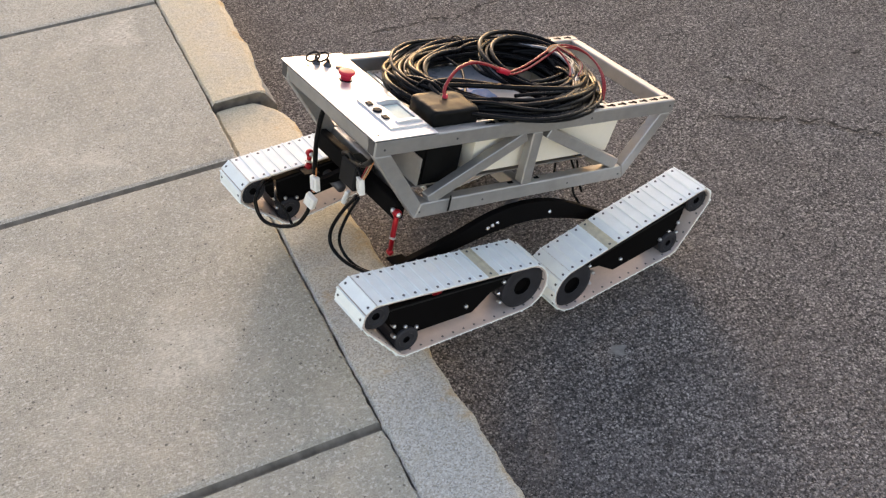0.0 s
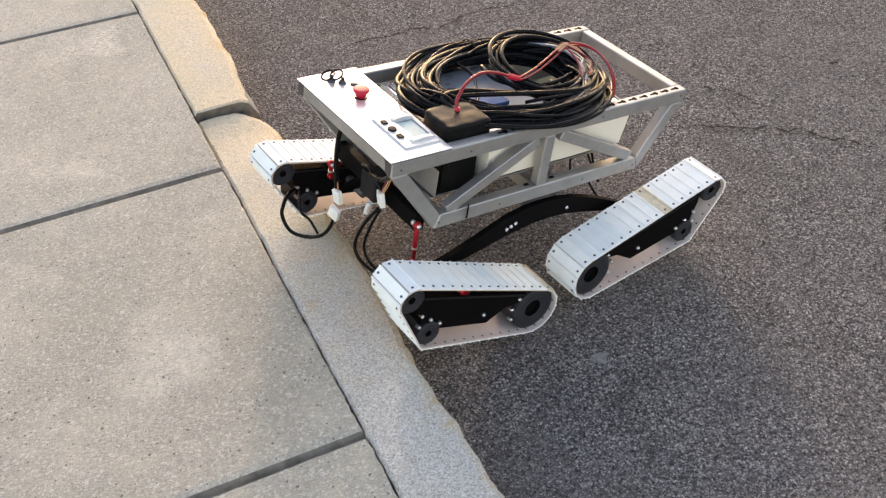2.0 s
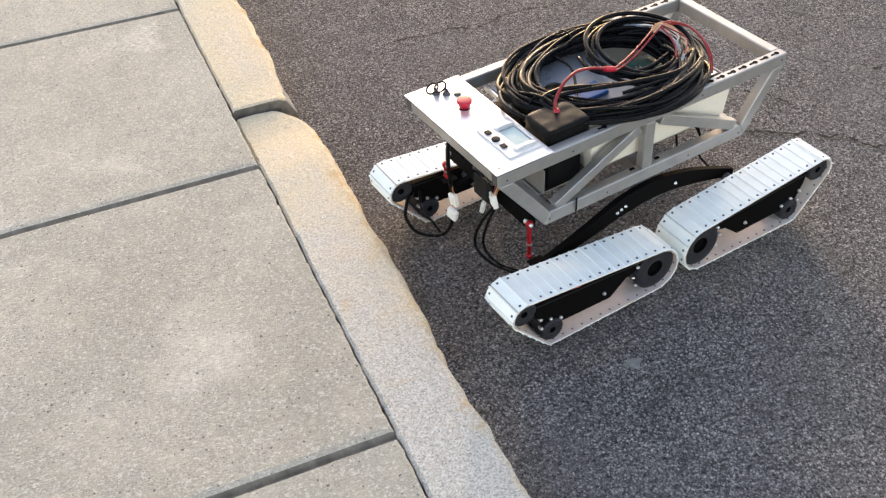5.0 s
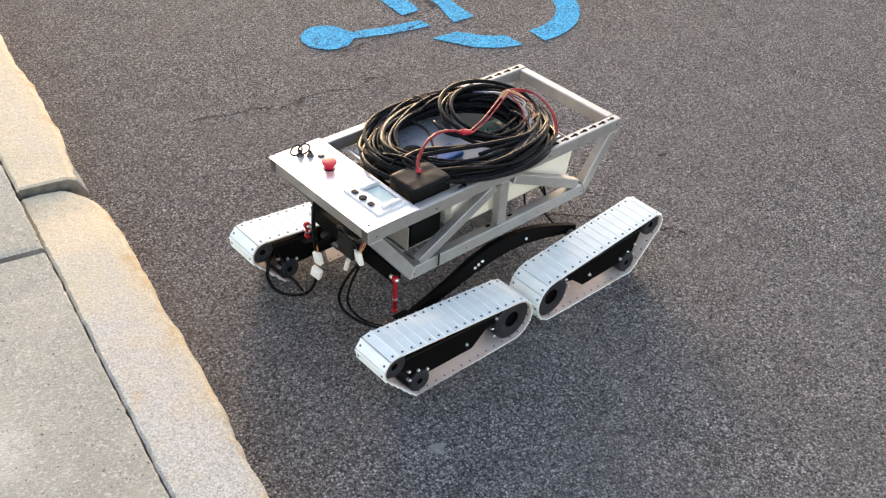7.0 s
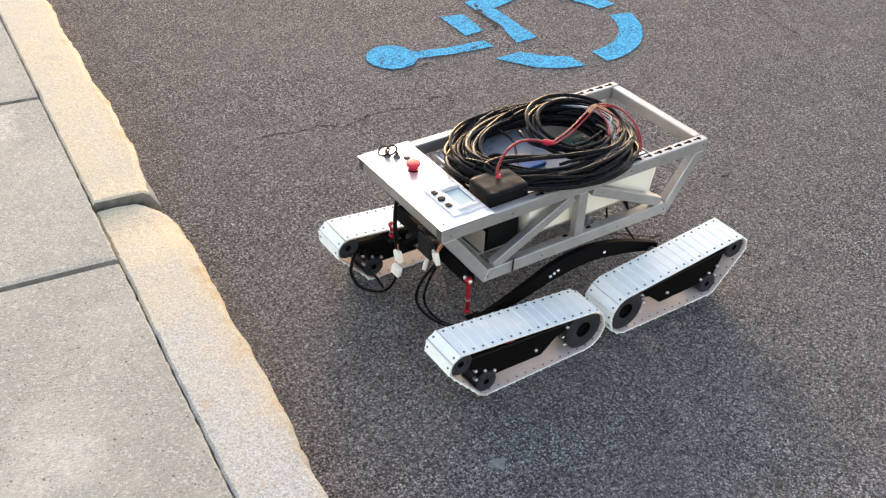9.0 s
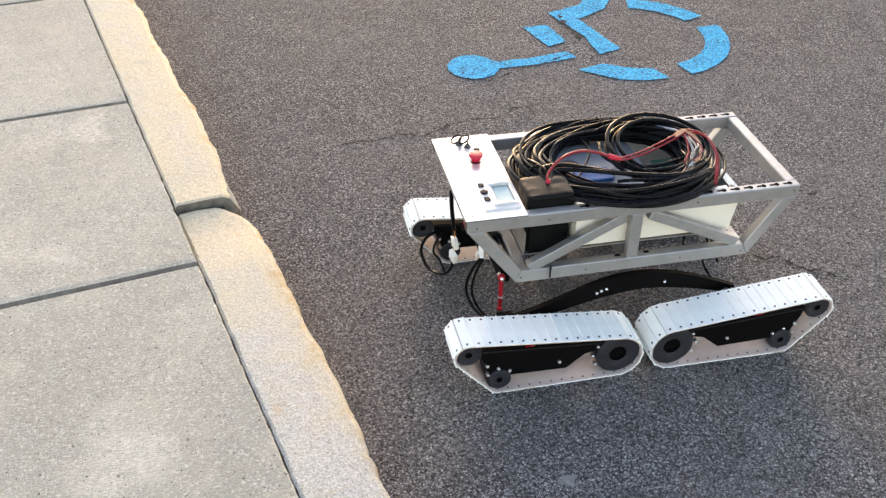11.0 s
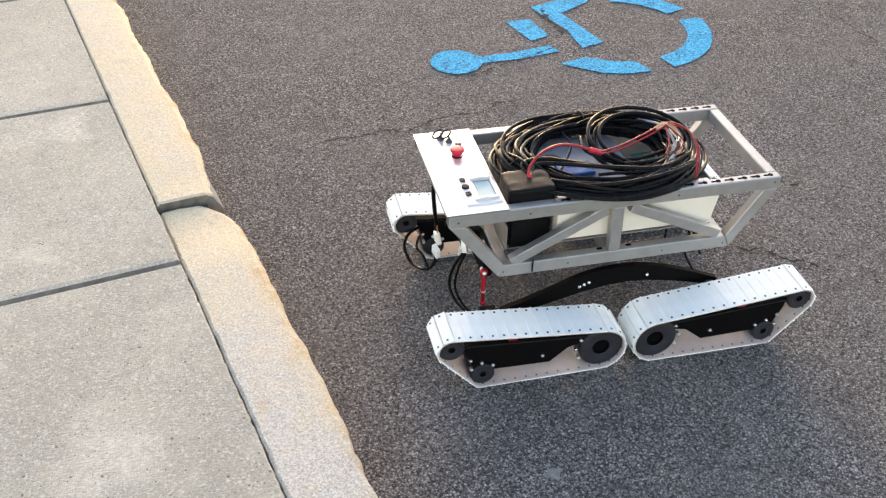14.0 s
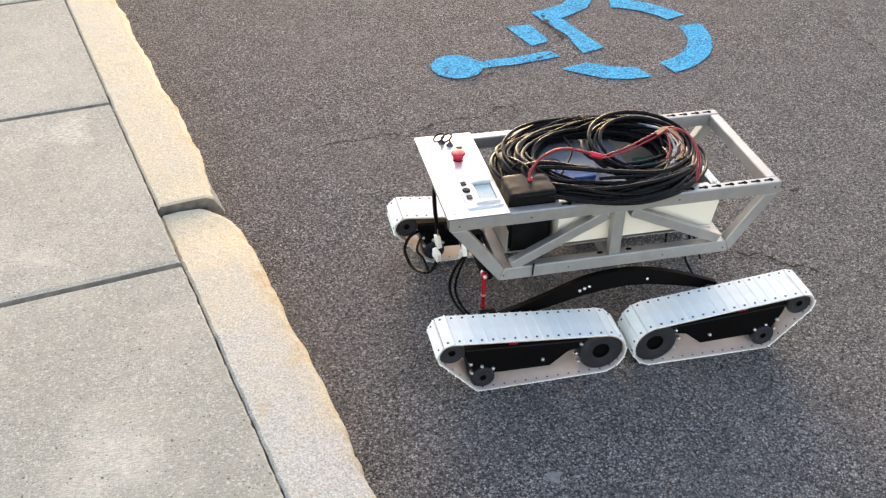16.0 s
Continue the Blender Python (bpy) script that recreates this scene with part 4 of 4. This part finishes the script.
def track_unit(mirror):
    """A track unit about its pivot; mirror: turned end for end for the rear."""
    k = -1 if mirror else 1
    spec = {n: (k * x, z, r) for n, (x, z, r) in FRONT.items()}
    pts = [(k * x, z) for x, z in ((-0.150, 0.014), (0.165, 0.037), (0.160, 0.010), (0.135, -0.045), (0.100, -0.052), (-0.055, -0.056), (-0.100, -0.018), (-0.150, -0.006))]
    if k < 0:
        pts = pts[::-1]
    root = part("track_unit", prism(pts, -0.036, 0.036, 0.0015), BLACK_PLATE, robot, "track unit, white plates riveted on a flexible belt")
    hull, lens = belt_line(spec, 0.0032)
    bm = bmesh.new()
    n = 160
    oc = [along(hull, lens, lens[-1] * i / n) for i in range(n)]
    rings = []
    for x, z, a in oc:
        nx, nz = math.sin(a), -math.cos(a)
        rings.append([bm.verts.new((x + o * nx, y, z + o * nz)) for o, y in ((0, -BELT_W / 2), (0, BELT_W / 2), (-0.003, BELT_W / 2), (-0.003, -BELT_W / 2))])
    for i in range(n):
        a, b = rings[i], rings[(i + 1) % n]
        for q in range(4):
            bm.faces.new((a[q], a[(q + 1) % 4], b[(q + 1) % 4], b[q]))
    bmesh.ops.recalc_face_normals(bm, faces=bm.faces[:])
    part("belt", bm, BELT, root, "pinkish urethane belt", smooth=False)
    wheels = []
    for name, (x, z, r) in spec.items():
        w = 0.044
        if name == "hub":
            prof = [(0.0, -w), (r - 0.008, -w), (r, -w + 0.004), (r, w - 0.004), (r - 0.006, w - 0.001), (r - 0.013, w), (r * 0.52, w - 0.003), (r * 0.40, w - 0.004), (r * 0.38, w - 0.014), (0.0, w - 0.014)]
        else:
            prof = [(0.0, -w), (r - 0.004, -w), (r, -w + 0.003), (r, w - 0.003), (r - 0.003, w), (r * 0.62, w), (r * 0.55, w - 0.002), (r * 0.28, w - 0.002), (r * 0.26, w - 0.008), (0.0, w - 0.008)]
        bm = lathe(prof[:-2], 36, "Y")
        # bore: the shade inside the recess is given by a black material
        lathe(prof[-3:], 36, "Y", bm=bm, mat=1)
        wh = part({"hub": "drive_wheel", "small": "tip_wheel", "idler": "road_wheel"}[name], bm, [WHEEL, BLACK_PLATE], root, smooth=True, at=pose(x, 0, z))
        m = wh.modifiers.new("edge", "EDGE_SPLIT")
        m.split_angle = radians(35)
        wheels.append((wh, x, z, r))
    # plate bolts on the side
    bolts = [(-0.035, -0.030), (0.146, -0.012)]
    bolts += [(-0.184 + 0.064 * math.cos(radians(a)), -0.028 + 0.052 * math.sin(radians(a))) for a in (34, 2, -30)]
    bolts += [(0.115 + 0.033 * math.cos(radians(a)), -0.0570 + 0.033 * math.sin(radians(a))) for a in (30, 85, 140)]
    for x, z in bolts:
        part("bolt", lathe([(0.0046, 0.030), (0.0046, 0.0385), (0.0033, 0.0415), (0.0, 0.0425)] if -0.16 < x < 0.2 else [(0.004, 0.03), (0.004, 0.038), (0.0, 0.040)], 10, "Y", (k * x, 0, z)), STEEL, root, smooth=True)
    for s in (1, -1):
        part("side_strip", strut((k * -0.145, 0.010), (k * 0.160, 0.032), 0.004, s * 0.0365 - 0.0008, s * 0.0365 + 0.0008, 0.0002), RUBBER, root)
    part("motor", lathe([(0.0, -0.034), (0.012, -0.034), (0.012, 0.034), (0.0, 0.034)], 18, "Y", (k * 0.042, 0, 0.0345)), RED_ANOD, root, smooth=True)
    return root, hull, lens, wheels


build_chassis()
build_panel()
build_inside()
build_arms()
build_leads()

FRONT_NEAR = [(0, 0.236, 0.087, 3.7), (0.5, 0.237, 0.088, 20.5), (1, 0.238, 0.085, 26.0), (1.5, 0.236, 0.085, 24.8), (2, 0.237, 0.085, 23.7), (2.5, 0.234, 0.082, 17.2), (3, 0.236, 0.084, 13.9), (3.5, 0.232, 0.080, 10.4), (3.7, 0.232, 0.080, 10.2), (5, 0.238, 0.0895, 9.8), (6, 0.238, 0.0895, 9.8), (16, 0.238, 0.0895, 9.8)]
FRONT_FAR = [(0, 0.237, 0.100, -6.5), (0.5, 0.238, 0.102, 4.0), (1, 0.238, 0.104, 10.5), (1.5, 0.237, 0.104, 11.0), (2, 0.236, 0.106, 15.5), (2.5, 0.243, 0.110, 23.0), (3, 0.240, 0.108, 29.5), (3.5, 0.238, 0.106, 29.5), (3.7, 0.238, 0.105, 29.0), (4.3, 0.236, 0.097, 16.0), (4.9, 0.238, 0.0895, 9.8), (6, 0.238, 0.0895, 9.8), (16, 0.238, 0.0895, 9.8)]
REAR_NEAR = [(0, -0.279, 0.119, 25.9), (0.5, -0.278, 0.120, 23.5), (1, -0.277, 0.119, 21.9), (1.5, -0.277, 0.120, 22.5), (2, -0.279, 0.119, 22.0), (2.5, -0.277, 0.122, 20.0), (3, -0.277, 0.124, 19.4), (3.5, -0.278, 0.122, 18.3), (3.7, -0.277, 0.120, 17.5), (5, -0.272, 0.0895, 9.8), (6, -0.272, 0.0895, 9.8), (16, -0.272, 0.0895, 9.8)]
TILT0 = 9.83
UNITS = []
for rows, mirror, side in ((FRONT_NEAR, False, 1), (REAR_NEAR, True, 1), (FRONT_FAR, False, -1), (REAR_NEAR, True, -1)):
    UNITS.append((*track_unit(mirror), rows, mirror, side))

# ---- the cable coil and the taped supply on the chassis ----
coil = empty("cable_coil", "thick coil of black cable heaped on the open chassis", "cable")


def build_coil():
    rnd = random.Random(5)
    for k in range(54):
        layer = k / 54
        v = rnd.random()
        rx = 0.186 + 0.060 * v
        ry = 0.132 + 0.056 * v
        cx, cy = -0.010 + rnd.uniform(-0.022, 0.022), 0.000 + rnd.uniform(-0.015, 0.015)
        z0 = 0.403 + 0.034 * layer + rnd.uniform(-0.003, 0.003) + 0.006 * math.sin(3.14 * v)
        ph = rnd.uniform(0, 6.28)
        tilt, tdir = rnd.uniform(0.0, 0.010), rnd.uniform(0, 6.28)
        pts = []
        for i in range(18):
            a = 6.2831853 * i / 18
            w = 1 + 0.048 * math.sin(2 * a + ph) + 0.036 * math.sin(3 * a + 2 * ph) + rnd.uniform(-0.016, 0.016)
            x, y = cx + rx * w * math.cos(a), cy + ry * w * math.sin(a)
            z = z0 + tilt * math.cos(a - tdir) + 0.005 * math.sin(3 * a + ph)
            near = max(0.0, math.sin(a - 0.35)) ** 2
            y += (0.010 + 0.016 * v) * near
            if x > 0.13 and y > 0.05:
                z = min(z, 0.436)
            pts.append((x, y, max(z, 0.4265 + 0.012 * layer if abs(y) > 0.148 else 0.402)))
        part("cable_loop", tube(pts, rnd.choice((0.0044, 0.0050, 0.0055)), 8, True), CABLE, coil, smooth=True)
    # strands that stray from the outer turns to the inner ones
    for k in range(16):
        a0, span = rnd.uniform(1.2, 3.4), rnd.uniform(1.6, 2.6)
        f0, f1 = (1.02, 0.74) if k % 2 else (0.76, 1.03)
        z0 = rnd.uniform(0.444, 0.456)
        pts = []
        for i in range(9):
            u = i / 8
            a = a0 + span * u
            f = f0 + (f1 - f0) * u + 0.03 * math.sin(7 * u + k)
            low = 0.010 * (abs(u - 0.5) * 2) ** 3
            x, y = -0.010 + 0.225 * f * math.cos(a), 0.004 + 0.172 * f * math.sin(a)
            z = z0 - low + 0.003 * math.sin(5 * u + 2 * k)
            pts.append((x, y, max(z, 0.449) if x > 0.11 and y > 0.04 else z))
        part("cable_strand", tube(pts, rnd.choice((0.0042, 0.0048, 0.0052)), 8), CABLE, coil, smooth=True)
    # free loops lying on top of the heap
    for r, cx, cy, z, t in ((0.126, -0.122, -0.006, 0.456, 0.0054), (0.108, -0.128, 0.002, 0.453, 0.0054), (0.120, -0.128, 0.006, 0.444, 0.0046), (0.132, -0.122, 0.010, 0.442, 0.0048)):
        pts = [(cx + r * 1.05 * math.cos(a), cy + r * 0.95 * math.sin(a), z - 0.018 * math.sin(a) + 0.006 * math.cos(a)) for a in [6.2831853 * i / 16 for i in range(16)]]
        part("cable_loop", tube(pts, t, 8, True), CABLE, coil, smooth=True)
    # tails crossing the open middle
    for pts, r in (([(0.20, 0.10, 0.442), (0.200, 0.045, 0.450), (0.140, 0.040, 0.452), (0.07, 0.075, 0.452), (-0.03, 0.125, 0.452), (-0.13, 0.150, 0.450), (-0.21, 0.115, 0.446)], 0.0056),
                   ([(0.19, 0.11, 0.440), (0.17, 0.055, 0.448), (0.10, 0.070, 0.450), (0.0, 0.115, 0.456), (-0.12, 0.140, 0.456), (-0.215, 0.08, 0.448)], 0.0054),
                   ([(0.05, -0.12, 0.43), (0.040, -0.06, 0.425), (0.070, 0.0, 0.420), (0.11, 0.055, 0.42), (0.15, 0.085, 0.43)], 0.0034),
                   ([(0.015, -0.06, 0.44), (0.025, 0.0, 0.440), (-0.01, 0.05, 0.440), (-0.08, 0.075, 0.445), (-0.18, 0.05, 0.446)], 0.0048),
                   ([(0.005, -0.04, 0.445), (0.010, 0.03, 0.440), (-0.04, 0.085, 0.444), (-0.12, 0.098, 0.450), (-0.20, 0.06, 0.45)], 0.0048)):
        part("cable_tail", tube(pts, r, 8), CABLE, coil, smooth=True)
    # frayed bundle of thin cables on the rear side
    for k in range(12):
        o = rnd.uniform(-0.02, 0.02)
        q = rnd.uniform(-0.012, 0.012)
        pts = [(-0.160 + q, -0.110 + o, 0.452), (-0.195 + o * 0.5, -0.050 + q, 0.458 + q * 0.6), (-0.205 + q, 0.01 + o, 0.460), (-0.190 + o, 0.070 + q, 0.456), (-0.150 + q, 0.115 + o * 0.6, 0.452)]
        part("thin_cable", tube(pts, rnd.choice((0.0022, 0.0028, 0.003)), 6), rnd.choice((CABLE, CABLE, GREY_ACRYLIC, CABLE, WIRE_TAN)), coil, smooth=True)
    # red power leads
    red = [[(0.200, 0.100, 0.446), (0.198, 0.092, 0.466), (0.165, 0.075, 0.492), (0.118, 0.062, 0.500), (0.070, 0.058, 0.490), (0.032, 0.062, 0.475)],
           [(0.018, 0.066, 0.470), (-0.020, 0.048, 0.464), (-0.072, 0.029, 0.465), (-0.146, -0.003, 0.472), (-0.182, -0.014, 0.480), (-0.202, 0.004, 0.491), (-0.221, 0.044, 0.492), (-0.221, 0.098, 0.480), (-0.208, 0.138, 0.460), (-0.200, 0.158, 0.428)],
           [(0.016, 0.070, 0.468), (-0.024, 0.054, 0.460), (-0.076, 0.036, 0.461), (-0.149, 0.005, 0.468), (-0.186, -0.007, 0.476), (-0.207, 0.010, 0.487), (-0.226, 0.049, 0.488), (-0.226, 0.102, 0.475), (-0.213, 0.141, 0.455), (-0.205, 0.156, 0.424)],
           [(-0.182, -0.010, 0.482), (-0.178, 0.030, 0.476), (-0.165, 0.070, 0.468), (-0.145, 0.095, 0.460)]]
    for i, pts in enumerate(red):
        part("red_lead", tube(pts, 0.0036 if i == 0 else 0.0024, 8), RED_WIRE, coil, "red power lead", smooth=True)
    part("red_joint", tube([(0.038, 0.061, 0.477), (0.024, 0.063, 0.473), (0.010, 0.064, 0.468)], 0.0066, 10), RED_PLASTIC, coil, "red shrink sleeve", smooth=True)
    for i in range(5):
        o = 0.004 * i
        part("thin_wire", tube([(-0.160, -0.012 + o, 0.474), (-0.182, -0.016 + o, 0.484), (-0.202 + o, 0.000, 0.484), (-0.206, 0.045 + o, 0.472), (-0.186 + o, 0.095, 0.460)], 0.0017, 6), (COPPER_WIRE, WIRE_TAN, COPPER_WIRE, WIRE_TAN, RED_WIRE)[i], coil, smooth=True)
    for x, y, a in ((-0.02, -0.158, 0), (-0.13, 0.155, 0.5), (0.20, 0.03, 1.5)):
        ring = [(x + 0.030 * math.cos(t) * math.sin(a), y + 0.030 * math.cos(t) * math.cos(a), 0.426 + 0.028 * math.sin(t)) for t in [6.2831853 * i / 10 for i in range(10)]]
        part("cable_tie", tube(ring, 0.0020, 6, True), CABLE, coil, smooth=True)


build_coil()
supply = empty("power_supply", "black taped power supply block beside the coil", "power supply")


def build_supply():
    bm = bmesh.new()
    bmesh.ops.create_cube(bm, size=2.0)
    bmesh.ops.subdivide_edges(bm, edges=bm.edges[:], cuts=11, use_grid_fill=True)
    for v in bm.verts:
        k = sum(abs(a) ** 13 for a in v.co) ** (1 / 13)
        p = v.co / k
        q = Vector((0.207 + 0.057 * p.x, 0.1125 + 0.0465 * p.y, 0.4235 + 0.0245 * p.z))
        q += 0.0017 * Vector((noise.noise(q * 60), noise.noise(q * 60 + Vector((9, 0, 0))), noise.noise(q * 60 + Vector((0, 9, 0)))))
        v.co = q
    part("case", bm, TAPE, supply, smooth=True)
    part("lead", tube([(0.190, 0.085, 0.438), (0.195, 0.06, 0.455), (0.205, 0.02, 0.452), (0.215, -0.02, 0.44)], 0.0038, 8), CABLE, supply, smooth=True)
    part("gland", lathe([(0.006, 0.0), (0.0055, 0.008), (0.0, 0.008)], 12, "Z", (0.200, 0.100, 0.446)), RED_PLASTIC, supply, smooth=True)


build_supply()

# ---- kerb and pavement ----
build_kerb()
build_pavement()


def motions():
    rows = [(t, pose(x, y, z, a, b, c)) for t, x, y, z, a, b, c in ROBOT]
    for thing in (robot, coil, supply):
        walk(thing, rows)
    # heading and place of the robot, and how far each side has rolled
    tt = np.array([r[0] for r in ROBOT])
    steps = [round(0.25 * i, 2) for i in range(49)] + [16.0]
    fine = np.linspace(0, 16, 641)
    px, py, pa = (np.interp(fine, tt, [r[i] for r in ROBOT]) for i in (1, 2, 6))
    pa = np.radians(pa)
    for root, hull, lens, wheels, rows, mirror, side in UNITS:
        y = side * 0.266
        cx, cy = px - y * np.sin(pa), py + y * np.cos(pa)
        d = np.diff(cx) * np.cos(pa[1:]) + np.diff(cy) * np.sin(pa[1:])
        roll = np.concatenate([[0], np.cumsum(d)])
        sign = -1 if mirror else 1
        walk(root, [(t, pose(x, y, z, 0, -sign * (a - TILT0) , 0)) for t, x, z, a in rows])
        for wh, x, z, r in wheels:
            times = [round(0.125 * i, 3) for i in range(97)] + [16.0]
            walk(wh, [(t, pose(x, 0, z) @ Matrix.Rotation(float(np.interp(t, fine, roll)) / r, 4, "Y")) for t in times])
        total = lens[-1]
        count = round(total / 0.0275)
        me, worn = tread_mesh(total / count), tread_mesh(total / count, TREAD_STAINED)
        spots = [along(hull, lens, total * k / count) for k in range(count)]
        stained = min(range(count), key=lambda k: abs(spots[k][0] + sign * 0.09) + (1 if spots[k][1] < 0.02 else 0))
        for k in range(count):
            plate = new("tread_plate", worn if k == stained else me)
            plate.parent = root
            prows = []
            for t in steps:
                x, z, a = along(hull, lens, total * k / count - float(np.interp(t, fine, roll)))
                prows.append((t, pose(x, 0, z) @ Matrix.Rotation(-a, 4, "Y") @ pose(0, 0, 0, 180, 0, 0)))
            walk(plate, prows)


motions()
